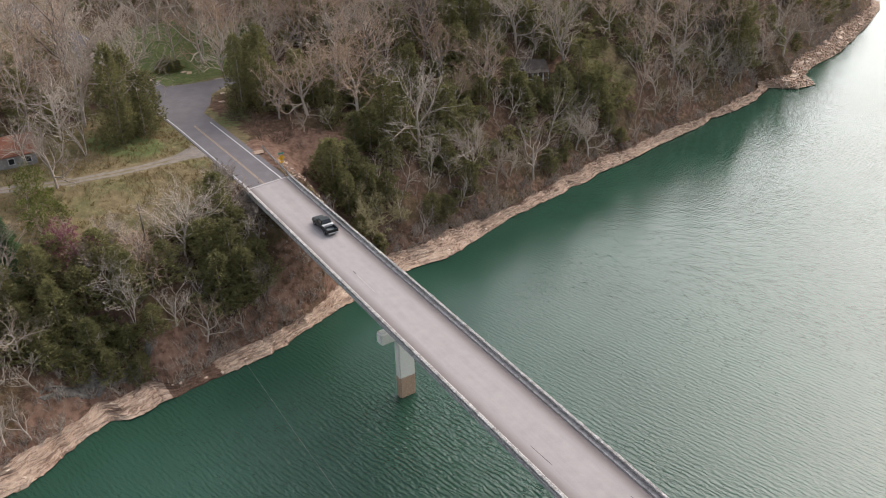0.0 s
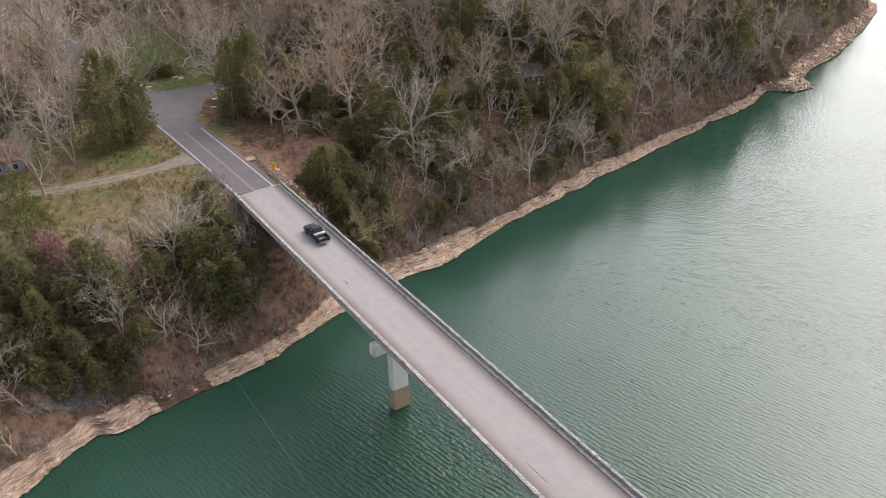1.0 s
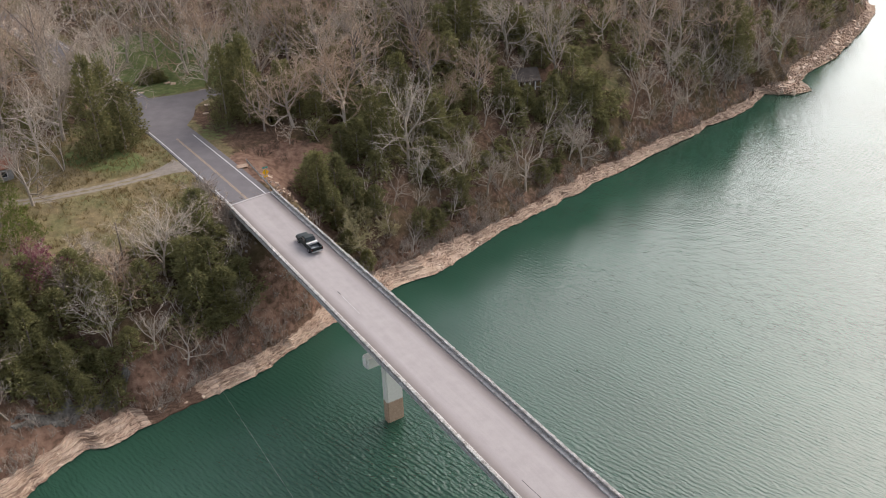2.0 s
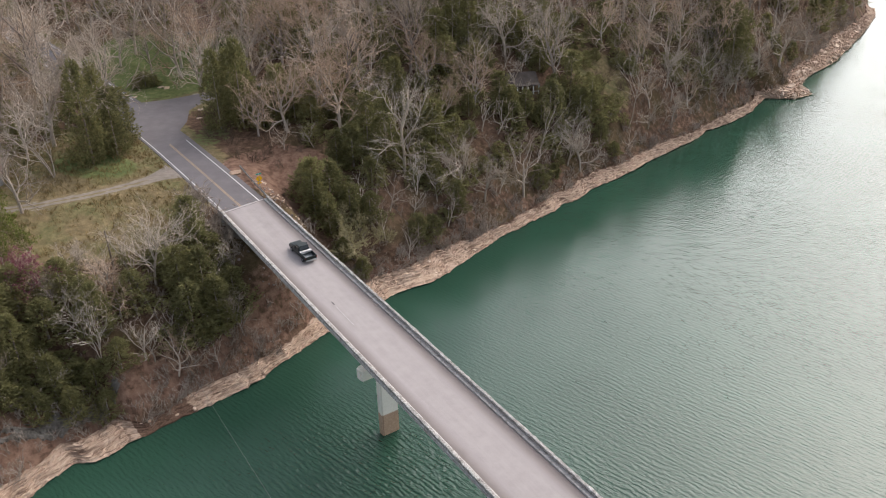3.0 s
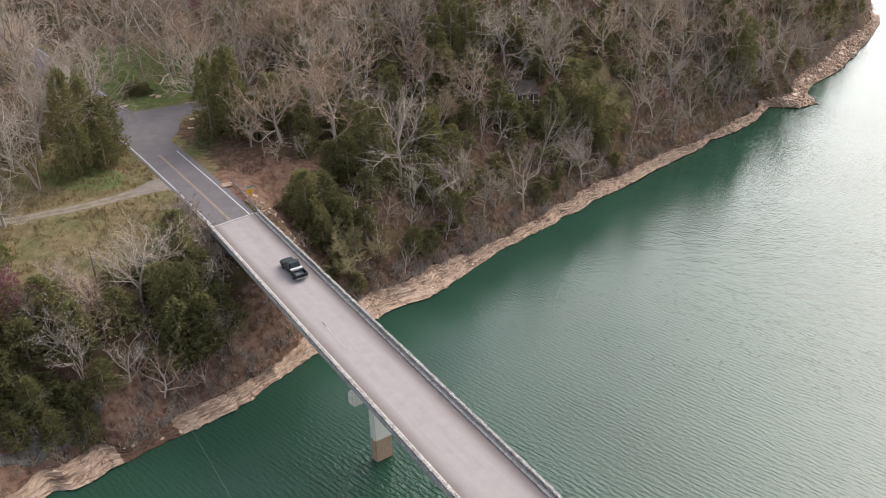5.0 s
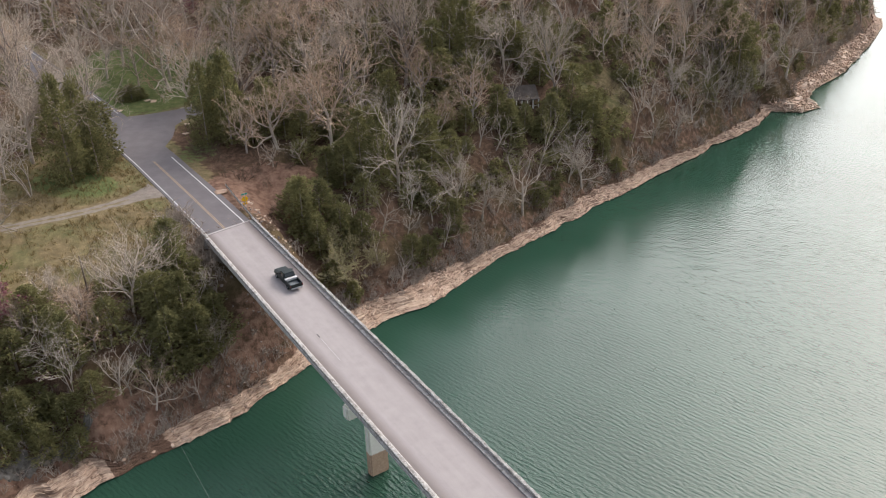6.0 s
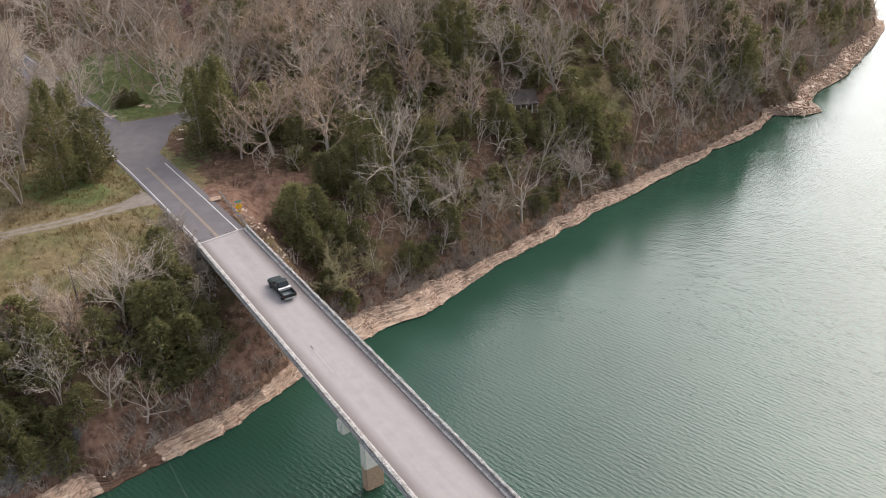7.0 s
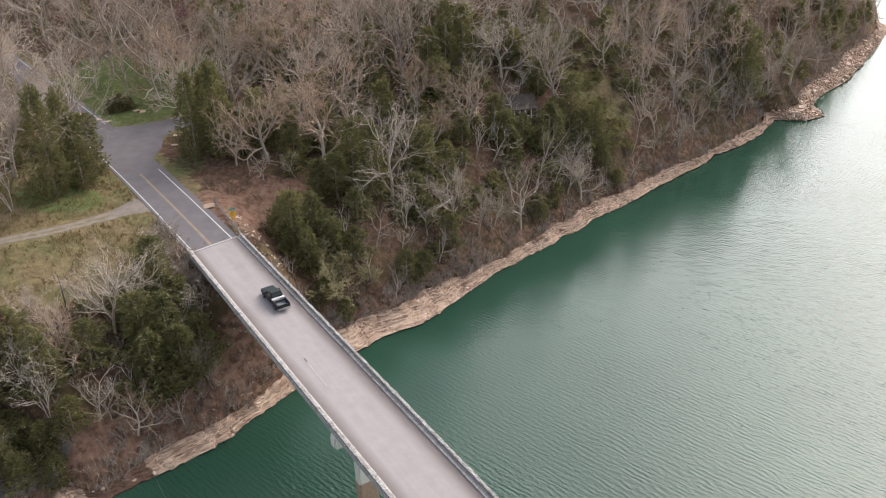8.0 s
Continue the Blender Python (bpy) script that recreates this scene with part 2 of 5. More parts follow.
RISE_E = [-900, -330, -260, -225, -205, -200, -190, -60, -12, -3, 0, 0.2, 4, 6, 10, 18, 28, 40, 60, 100, 200, 400, 900]
RISE_Z = [30, 26, 17, 8, 0.6, -0.6, -4, -6, -4, -1.5, -0.5, 0.1, 1.6, 3.4, 8.3, 14, 17.5, 19.4, 21.3, 24, 28, 31, 34]
ROAD = [(-29.9, 131.8, 18.49), (-31.1, 133.6, 18.6), (-40.9, 147.4, 19.3), (-50.6, 160.6, 20.1), (-59.6, 172.2, 20.9), (-68.3, 183.0, 21.5), (-88.0, 207.5, 22.6), (-130, 259, 24.5)]
SIDE = [(-58.0, 172.5, 20.9), (-57.0, 180.0, 21.3), (-50.0, 185.3, 21.6), (-41.0, 188.8, 22.1), (-28.0, 192.0, 22.6)]
DRIVE = [(-46.6, 148.2, 19.2), (-48.9, 146.0, 19.25), (-52.0, 143.0, 19.4), (-57, 138.8, 19.6), (-66, 134.2, 19.6), (-80, 129.5, 19.8), (-110, 126, 20.2)]


def bumpy(x, y, seed=0.0):
    """Smooth random relief between -1 and 1, one cell to the metre."""
    x, y = np.asarray(x, float), np.asarray(y, float)
    i, j = np.floor(x), np.floor(y)
    a, b = x - i, y - j
    a, b = a * a * (3 - 2 * a), b * b * (3 - 2 * b)

    def corner(p, q):
        h = np.sin(p * 127.1 + q * 311.7 + seed * 74.7) * 43758.5453
        return (h - np.floor(h)) * 2 - 1

    return (corner(i, j) * (1 - a) + corner(i + 1, j) * a) * (1 - b) + (corner(i, j + 1) * (1 - a) + corner(i + 1, j + 1) * a) * b


def shore_v(u):
    u = np.asarray(u, float)
    return np.interp(u, SHORE_U, SHORE_V) + 0.22 * bumpy(u * 0.35, 0.5, 2) + 0.22 * bumpy(u * 0.9, 0.5, 3)


def near_line(x, y, line):
    """Distance to a polyline in plan, and its height at the nearest place."""
    best, high = np.full(np.shape(x), 1e9), np.zeros(np.shape(x))
    for (ax, ay, az), (bx, by, bz) in zip(line, line[1:]):
        k = np.clip(((x - ax) * (bx - ax) + (y - ay) * (by - ay)) / ((bx - ax) ** 2 + (by - ay) ** 2), 0, 1)
        d = np.hypot(x - ax - k * (bx - ax), y - ay - k * (by - ay))
        high = np.where(d < best, az + k * (bz - az), high)
        best = np.minimum(best, d)
    return best, high


def ease(x, a, b):
    k = np.clip((x - a) / (b - a), 0, 1)
    return k * k * (3 - 2 * k)


ROCK_U = [0, 22, 28, 32, 36, 41, 46.5, 48.5, 52, 55, 61, 66, 71, 76, 83, 103, 109, 116, 122, 129, 142, 150, 158, 166, 171, 182, 193, 205, 217, 226, 236, 243, 250, 256, 268, 282, 300, 324, 337, 357]
ROCK_W = [5, 5.4, 4.1, 2.7, 2.5, 4.2, 4.5, 1.2, 1.3, 2.6, 3.0, 2.4, 1.8, 1.9, 4.6, 5.2, 5.4, 4.2, 2.8, 2.3, 3.1, 3.2, 3.8, 4.9, 3.4, 3.0, 2.2, 1.1, 3.0, 2.8, 1.7, 4.0, 6.6, 6.8, 4.4, 4.6, 6.3, 6.0, 5.0, 3.6]


def rock_w(u):
    """Width of the bare ledge between the water and the bank."""
    return np.interp(u, ROCK_U, ROCK_W) * (1 + 0.16 * bumpy(np.asarray(u, float) * 0.4, 0.5, 12))


def inland(x, y):
    u = x * ALONG[0] + y * ALONG[1]
    return u, x * INLAND[0] + y * INLAND[1] - shore_v(u)


def ground_z(x, y):
    x, y = np.asarray(x, float), np.asarray(y, float)
    u, e = inland(x, y)
    z = np.interp(e - (rock_w(u) - 3.4) * ease(e, 0.4, 4.5), RISE_E, RISE_Z)
    z = z + ease(u, 112, 185) * np.interp(e, [4, 14, 30, 60, 120, 300], [0, 4, 9, 14, 18, 20])
    rough = 1.0 * bumpy(x * 0.05, y * 0.05, 4) + 0.7 * bumpy(x * 0.13, y * 0.13, 5) + 0.35 * bumpy(x * 0.4, y * 0.4, 6) + 0.15 * bumpy(x * 0.9, y * 0.9, 7)
    z = z + rough * ease(e, 4, 14) * 0.9
    for line, flat, reach in ((DRIVE, 2.4, 7.0), (SIDE, 5.4, 11.0), (ROAD, 5.0, 13.0)):
        d, h = near_line(x, y, line)
        k = 1 - ease(d, flat, reach)
        z = z + (h - 0.1 - z) * k
    s, w = (x + 30.97) * 0.5513 - (y - 133.49) * 0.8343, (x + 30.97) * 0.8343 + (y - 133.49) * 0.5513
    under = ease(s, -1.2, 1.5) * (1 - ease(np.abs(w), 5.0, 9.0))
    return np.where((under > 0) & (e > 0), np.minimum(z, (18.2 - 0.04 * s - 2.4) * under + z * (1 - under)), z)


BRIDGE_AT, BRIDGE_DIR = (-30.97, 133.49), (0.5513, -0.8343)
GRADE = 0.04


def on_bridge(s, w, h=0.0):
    """World place at s metres out from the joint, w to the east of the centre line, h above the deck."""
    return Vector((BRIDGE_AT[0] + BRIDGE_DIR[0] * s - BRIDGE_DIR[1] * w, BRIDGE_AT[1] + BRIDGE_DIR[1] * s + BRIDGE_DIR[0] * w, 18.6 - GRADE * s + h))


# ---- mesh helpers ----
def mesh_of(name, verts, faces, material=None, smooth=False):
    me = bpy.data.meshes.new(name)
    me.from_pydata([tuple(v) for v in verts], [], faces)
    if smooth:
        me.polygons.foreach_set("use_smooth", [True] * len(me.polygons))
    if material:
        me.materials.append(material)
    me.update()
    return me


def part(name, me, parent=None, label="", m=None):
    ob = new(name, me)
    ob.parent = parent
    if m is not None:
        ob.matrix_basis = m
    return tagged(ob, label) if label else ob


def thing(name, label, category, m=None, group="", kind=""):
    ob = new(name)
    ob.empty_display_size = 0.2
    if m is not None:
        ob.matrix_basis = m
    return tagged(ob, label, category, group, kind)


def bm_mesh(name, bm, material, smooth=False):
    me = bpy.data.meshes.new(name)
    bm.to_mesh(me)
    bm.free()
    me.materials.append(material)
    if smooth:
        me.polygons.foreach_set("use_smooth", [True] * len(me.polygons))
    return me


def box_bm(lo, hi, bevel=0.02, bm=None):
    bm = bm or bmesh.new()
    out = bmesh.ops.create_cube(bm, size=1)
    c, s = [(a + b) / 2 for a, b in zip(lo, hi)], [b - a for a, b in zip(lo, hi)]
    for v in out["verts"]:
        v.co = Vector((c[0] + v.co.x * s[0], c[1] + v.co.y * s[1], c[2] + v.co.z * s[2]))
    if bevel:
        edges = list({e for v in out["verts"] for e in v.link_edges})
        bmesh.ops.bevel(bm, geom=edges, offset=bevel, segments=1, affect="EDGES")
    return bm


def strip_mesh(name, line, left, right, lift, material, step=1.5, thick=0.0, flare=0.0):
    """A ribbon along a polyline, from left to right of it in metres; thick: with a hanging edge."""
    pts = [Vector(p) for p in line]
    fine = []
    for a, b in zip(pts, pts[1:]):
        n = max(1, int((b - a).length / step))
        fine += [a.lerp(b, i / n) for i in range(n)]
    fine.append(pts[-1])
    for _ in range(3):
        fine = [fine[0]] + [(fine[i - 1] + fine[i] * 2 + fine[i + 1]) / 4 for i in range(1, len(fine) - 1)] + [fine[-1]]
    verts, faces = [], []
    cross = [left, right] if not thick else [left, left, right, right]
    for i, p in enumerate(fine):
        t = (fine[min(i + 1, len(fine) - 1)] - fine[max(i - 1, 0)]).normalized()
        side = Vector((t.y, -t.x, 0)).normalized()
        wider = 1 + flare * math.exp(-(p - fine[0]).length / 5.0)
        for j, w in enumerate(cross):
            verts.append(p + side * w * wider + Vector((0, 0, lift - (thick if thick and j in (0, 3) else 0))))
        if i:
            k = len(cross)
            faces += [((i - 1) * k + j, (i - 1) * k + j + 1, i * k + j + 1, i * k + j) for j in range(k - 1)]
    return mesh_of(name, verts, faces, material)


# ---- ground, shore rock, lake ----
def build_ground():
    us = np.concatenate([np.linspace(-800, -40, 30), np.arange(-36, 380, 1.3), np.linspace(390, 1100, 40)])
    es = np.concatenate([[-880, -600, -400, -330, -280, -250, -235, -225, -215, -205, -200, -190, -120, -60, -20, -8, -3, -1, 0.0, 0.5, 1, 2, 3, 3.6], np.arange(4.2, 30, 0.9), np.arange(31, 110, 1.6), np.arange(113, 240, 5), np.linspace(260, 880, 16)])
    uu, ee = np.meshgrid(us, es, indexing="ij")
    vv = ee + shore_v(uu)
    x, y = uu * ALONG[0] + vv * INLAND[0], uu * ALONG[1] + vv * INLAND[1]
    z = ground_z(x, y)
    z = np.where((ee > -1.5) & (ee < rock_w(uu) * 1.04), np.minimum(z - 0.9, 0.3), z)
    n, k = uu.shape
    verts = np.stack([x, y, z], -1).reshape(-1, 3)
    idx = np.arange(n * k).reshape(n, k)
    faces = np.stack([idx[:-1, :-1], idx[1:, :-1], idx[1:, 1:], idx[:-1, 1:]], -1).reshape(-1, 4)
    me = mesh_of("ground", verts, faces.tolist(), M_GROUND, True)
    fx, fy = x.ravel(), y.ravel()
    u, e = inland(fx, fy)
    drive, _ = near_line(fx, fy, DRIVE)
    road, _ = near_line(fx, fy, ROAD)
    side, _ = near_line(fx, fy, SIDE)
    west = ease(-((fx + 31.0) * 0.8343 + (fy - 133.5) * 0.5513), 3.0, 8.0)
    field = west * ease(e, 20, 27) * (1 - ease(e, 62, 70))
    verge = (1 - ease(np.minimum(road, side), 4.5, 9.0)) * ease(e, 18, 24) * 0.75
    lawn = (1 - ease(np.hypot((fx + 68) / 26, (fy - 207) / 27), 0.6, 1.12)) * 1.0
    lawn = np.maximum(lawn, 0.8 * (1 - ease(np.hypot((fx + 61) / 9, (fy - 149) / 6), 0.6, 1.1)))
    lawn = np.maximum(lawn, 0.5 * (1 - ease(np.hypot((fx + 44) / 5, (fy - 165) / 8), 0.6, 1.1)))
    glade = (1 - ease(np.hypot((fx - 39) / 1.3, fy - 207.5), 5, 9)) * 0.8
    far = ease(e, 98, 115) * west * 0.85
    # clay: red-brown bank soil, also laid on the clearing to lighten its tree shade
    for name, value in (("field", np.maximum.reduce([field, far, verge, glade])), ("lawn", lawn), ("clay", np.maximum(ease(e, 1.5, 3.5) * (1 - ease(e, 6, 10)) * np.interp(u, [100, 125], [0.62, 0.42]), (1 - ease(np.hypot(fx + 28, fy - 151), 7, 14)) * 1.15)), ("gravel", np.maximum((1 - ease(drive, 1.2, 2.9)) * 0.6, (1 - ease(np.minimum(road, side), 3.4, 4.9)) * 0.75))):
        a = me.attributes.new(name, "FLOAT", "POINT")
        a.data.foreach_set("value", np.asarray(value, np.float32))
    tagged(new("ground", me), "brown leaf-littered lake bank with dry grass field and lawn", "ground", kind="structure")


def rock_z(u, e, w):
    """Height of the layered ledge: thin beds that step up from the water to the bank."""
    q = e / w
    spur = float(ease(u, 240, 246) * (1 - ease(u, 335, 352)))
    soil = float(ease(u, 46.5, 48.5) * (1 - ease(u, 53, 58)))
    wobble = 0.5 * noise.noise((u * 0.05, q * 1.3, 7.0)) + 0.3 * noise.noise((u * 0.22, q * 3.5, 1.0)) + 0.13 * noise.noise((u * 0.8, q * 7, 3.0))
    raw = 0.4 + q * (1.3 + 0.5 * spur) + wobble * min(1, 0.35 + q * 1.5) * (1 - 0.5 * soil)
    n = raw / 0.27
    z = 0.27 * (math.floor(n) + float(ease(n - math.floor(n), 0.78, 1.0))) * (1 - soil) + (raw - 0.25) * soil
    crack = abs(noise.noise((u * 0.1, q * 5.5, 9.0)))
    if crack < 0.075 and 0.12 < q < 0.97:
        z -= 0.32 * (1 - crack / 0.075) * (1 - 0.6 * soil)
    cross = abs(noise.noise((u * 0.33, q * 0.9, 21.0)))
    if cross < 0.03:
        z -= 0.2
    return max(z + 0.07 * noise.noise((u * 1.9, e * 2.3, 4.0)), 0.06)


def build_rock():
    us = np.arange(-30, 380, 0.36)
    qs = np.concatenate([np.linspace(0.0, 1.0, 27), [1.1, 1.25]])
    verts, faces, earth_and_shade = [], [], []
    k = len(qs) + 2
    v0, ws = shore_v(us), rock_w(us)
    for i, u in enumerate(us):
        w = float(ws[i])
        soil = float(ease(u, 46.5, 48.5) * (1 - ease(u, 53, 58)))
        spur = float(ease(u, 240, 246) * (1 - ease(u, 335, 352)))
        lip = 0.18 * (1 - soil)
        row = [(0.45, -1.0), (0.4 * (1 - soil), 0.02 - 0.1 * soil)]
        for q in qs:
            e = -lip * max(0.0, 1 - q * 9) + q * w + 0.12 * noise.noise((u * 1.1, q * 5, 15.0))
            row.append((e, rock_z(u, q * w, w) * (1 if q <= 1 else 0.5) - (0.9 if q > 1.2 else 0)))
        for j, (e, z) in enumerate(row):
            v = v0[i] + e
            verts.append((u * ALONG[0] + v * INLAND[0], u * ALONG[1] + v * INLAND[1], z))
            q = qs[max(0, j - 2)]
            # soil towards the bank; the undercut's shade is coloured in with the same brown
            earth_and_shade.append(max(soil, 0.34 * float(ease(u, 112, 130)) * (1 - spur), float(ease(q, 0.86 - 0.22 * float(ease(u, 112, 130)) * (1 - spur), 1.08)) * 0.8) if j > 1 else 0.75)
        if i:
            faces += [((i - 1) * k + j, i * k + j, i * k + j + 1, (i - 1) * k + j + 1) for j in range(k - 1)]
    me = mesh_of("shore_rock", verts, faces, M_ROCK)
    me.attributes.new("soil", "FLOAT", "POINT").data.foreach_set("value", earth_and_shade)
    ob = new("shore_rock", me)
    return tagged(ob, "tan layered limestone ledges along the waterline", "rock", kind="structure")


build_ground()
shore_rock = build_rock()
far_w = 2500
lake = new("lake_water", mesh_of("lake_water", [(-far_w, -far_w, 0), (far_w, -far_w, 0), (far_w, far_w, 0), (-far_w, far_w, 0)], [(0, 1, 2, 3)], M_WATER))
tagged(lake, "green rippled lake water reflecting a pale sky", "water", kind="structure")

# ---- roads ----
road = tagged(new("road", strip_mesh("road", ROAD, -4.0, 4.0, 0.0, M_ROAD, thick=0.3)), "grey two-lane asphalt road leading off the bridge", "road", kind="structure")
part("edge_line", strip_mesh("edge_line", ROAD[1:], -3.55, -3.4, 0.006, M_WHITE_LINE), road, "worn white edge line")
part("edge_line", strip_mesh("edge_line", ROAD[1:4], 2.9, 3.05, 0.006, M_WHITE_LINE), road, "worn white edge line")
part("edge_line", strip_mesh("edge_line", ROAD[5:], 3.2, 3.35, 0.006, M_WHITE_LINE), road, "worn white edge line")
part("centre_line", strip_mesh("centre_line", ROAD[1:4], -0.62, -0.48, 0.006, M_YELLOW_LINE), road, "worn yellow centre line")
part("centre_line", strip_mesh("centre_line", ROAD[1:4], -0.38, -0.24, 0.006, M_YELLOW_LINE), road, "worn yellow centre line")


def gravel_drive():
    """A gravel drive: two worn wheel ruts and a grassy crown, fanning out where it meets the road."""
    n = Nodes("rutted_gravel")
    fine, mid = n.noise(6.0, 5, 0.7), n.noise(0.8, 4, 0.6)
    f = n.math("ADD", n.math("MULTIPLY", fine, 0.5), n.math("MULTIPLY", mid, 0.5))
    stone = n.ramp(f, [(0.3, (0.15, 0.122, 0.1)), (0.55, (0.25, 0.21, 0.178)), (0.75, (0.34, 0.295, 0.255))])
    turf = n.ramp(f, [(0.3, (0.11, 0.09, 0.045)), (0.7, (0.27, 0.21, 0.12))])
    worn = n.ramp(n.math("ADD", n.attr("rut"), n.math("MULTIPLY", n.math("SUBTRACT", mid, 0.5), 1.3)), [(0.4, (0, 0, 0)), (0.65, (1, 1, 1))])
    n.bump(fine, 0.5, 0.04)
    mat = n.done(n.mix(worn, turf, stone), 0.95, 0, 0.1)
    pts, fine_line = [Vector(p) for p in DRIVE], []
    for a, b in zip(pts, pts[1:]):
        m = max(1, int((b - a).length / 0.8))
        fine_line += [a.lerp(b, i / m) for i in range(m)]
    for _ in range(6):
        fine_line = [fine_line[0]] + [(fine_line[i - 1] + fine_line[i] * 2 + fine_line[i + 1]) / 4 for i in range(1, len(fine_line) - 1)] + [fine_line[-1]]
    ws = [-2.1, -1.7, -1.2, -0.85, -0.5, -0.15, 0.15, 0.5, 0.85, 1.2, 1.7, 2.1]
    rut = [-0.3, 0.4, 0.9, 1.0, 0.7, 0.35, 0.35, 0.7, 1.0, 0.9, 0.4, -0.3]
    verts, faces, value, k = [], [], [], len(ws)
    for i, p in enumerate(fine_line):
        t = (fine_line[min(i + 1, len(fine_line) - 1)] - fine_line[max(i - 1, 0)]).normalized()
        side = Vector((t.y, -t.x, 0)).normalized()
        mouth = math.exp(-(p - fine_line[0]).length / 2.6)
        for w, r in zip(ws, rut):
            q = p + side * w * (0.8 + 1.1 * mouth + 0.1 * noise.noise((i * 0.2, w, 0)))
            verts.append((q.x, q.y, float(ground_z(q.x, q.y)) + 0.05 - 0.035 * max(0, r) + (0.03 if abs(w) < 2 else -0.12)))
            value.append(min(1.0, r + 1.2 * mouth))
        if i:
            faces += [((i - 1) * k + j, (i - 1) * k + j + 1, i * k + j + 1, i * k + j) for j in range(k - 1)]
    me = mesh_of("driveway", verts, faces, mat, True)
    me.attributes.new("rut", "FLOAT", "POINT").data.foreach_set("value", value)
    tagged(new("driveway", me), "pale rutted gravel drive crossing the dry field", "driveway", kind="structure")


gravel_drive()


def build_side_road():
    """The flared mouth of the side road, from its near edge to its far edge."""
    near = [(-51.0, 162.3), (-50.6, 172.2), (-51.5, 177.4), (-49.3, 182.7), (-40.0, 186.0), (-28.0, 189.2)]
    far = [(-56.5, 168.5), (-61.0, 176.0), (-64.5, 182.8), (-50.6, 188.2), (-41.0, 191.6), (-28.0, 195.2)]
    verts, faces, across = [], [], 9
    for i in range(31):
        k = min(int(i / 6), 4)
        f = i / 6 - k
        ends = [np.array(line[k]) * (1 - f) + np.array(line[k + 1]) * f for line in (near, far)]
        for j in range(across):
            p = ends[0] + (ends[1] - ends[0]) * j / (across - 1)
            verts.append((p[0], p[1], float(ground_z(p[0], p[1])) + 0.075))
        if i:
            faces += [((i - 1) * across + j, i * across + j, i * across + j + 1, (i - 1) * across + j + 1) for j in range(across - 1)]
    return mesh_of("side_road", verts, faces, M_ROAD, True)


side_road = tagged(new("side_road", build_side_road()), "grey asphalt side road joining the main road", "road", kind="structure")


# ---- bridge ----
def long_box(name, s0, s1, w0, w1, h0, h1, material, bevel=0.03):
    """A beam along the bridge; its ends follow the grade."""
    bm = box_bm((0, 0, 0), (1, 1, 1), 0)
    for v in bm.verts:
        v.co = on_bridge(s0 + (s1 - s0) * v.co.x, w0 + (w1 - w0) * v.co.y, h0 + (h1 - h0) * v.co.z)
    if bevel:
        bmesh.ops.bevel(bm, geom=bm.edges[:], offset=bevel, segments=1, affect="EDGES")
    bmesh.ops.recalc_face_normals(bm, faces=bm.faces[:])
    return bm_mesh(name, bm, material)


BRIDGE_END = 214.0
bridge = thing("bridge", "long pale concrete road bridge with stained low railings over the lake", "bridge")


def build_deck():
    ws = [-3.95, -3.6, -3.2, -2.6, -1.8, -0.8, 0.2, 1.2, 2.2, 2.8, 3.3, 3.65, 3.95]
    ss = np.arange(-0.8, BRIDGE_END + 0.1, 1.2)
    verts, dirt, faces = [], [], []
    k = len(ws)
    for i, s in enumerate(ss):
        for w in ws:
            skew = -0.13 * w * max(0.0, 1 - (s + 0.8) / 3.0)
            verts.append(on_bridge(s + skew, w, 0.05 * (1 - (w / 4) ** 2)))
            dirt.append(max(0.0, (abs(w + 0.15) - 1.75) / 1.6))
        if i:
            faces += [((i - 1) * k + j, i * k + j, i * k + j + 1, (i - 1) * k + j + 1) for j in range(k - 1)]
    me = mesh_of("deck", verts, faces, M_DECK, True)
    a = me.attributes.new("dirt", "FLOAT", "POINT")
    a.data.foreach_set("value", dirt)
    part("deck", me, bridge, "pale worn concrete deck darkened along the kerbs")
    part("slab", long_box("slab", 0, BRIDGE_END, -4.44, 4.44, -0.24, -0.06, M_KERB), bridge)


build_deck()
for w in (-2.9, -1.0, 1.0, 2.9):
    part("girder", long_box("girder", 0.5, BRIDGE_END, w - 0.28, w + 0.28, -1.3, -0.24, M_GIRDER), bridge)
def crumbled(name, s0, s1, w0, w1, h0, h1, material, step, rough, seed):
    """A long concrete beam with chipped, uneven arrises."""
    ring = [(w0, h0), (w1, h0), (w1, h1 - 0.05), (w1 + (w0 - w1) * 0.12, h1), (w0 + (w1 - w0) * 0.12, h1), (w0, h1 - 0.05)]
    verts, faces, n = [], [], int((s1 - s0) / step)
    k = len(ring)
    for i in range(n + 1):
        s = s0 + (s1 - s0) * i / n
        for j, (w, h) in enumerate(ring):
            chip = rough * noise.noise((s * 1.3, j * 3.7, seed)) + rough * 0.6 * noise.noise((s * 4.1, j * 5.1, seed + 3))
            verts.append(on_bridge(s, w + chip * (0.6 if j > 1 else 0), h + (chip if j > 1 else 0)))
        if i:
            faces += [((i - 1) * k + j, (i - 1) * k + (j + 1) % k, i * k + (j + 1) % k, i * k + j) for j in range(k)]
    faces += [tuple(range(k - 1, -1, -1)), tuple(n * k + j for j in range(k))]
    me = mesh_of(name, verts, faces, material)
    bm = bmesh.new()
    bm.from_mesh(me)
    bmesh.ops.recalc_face_normals(bm, faces=bm.faces[:])
    bm.to_mesh(me)
    bm.free()
    return me


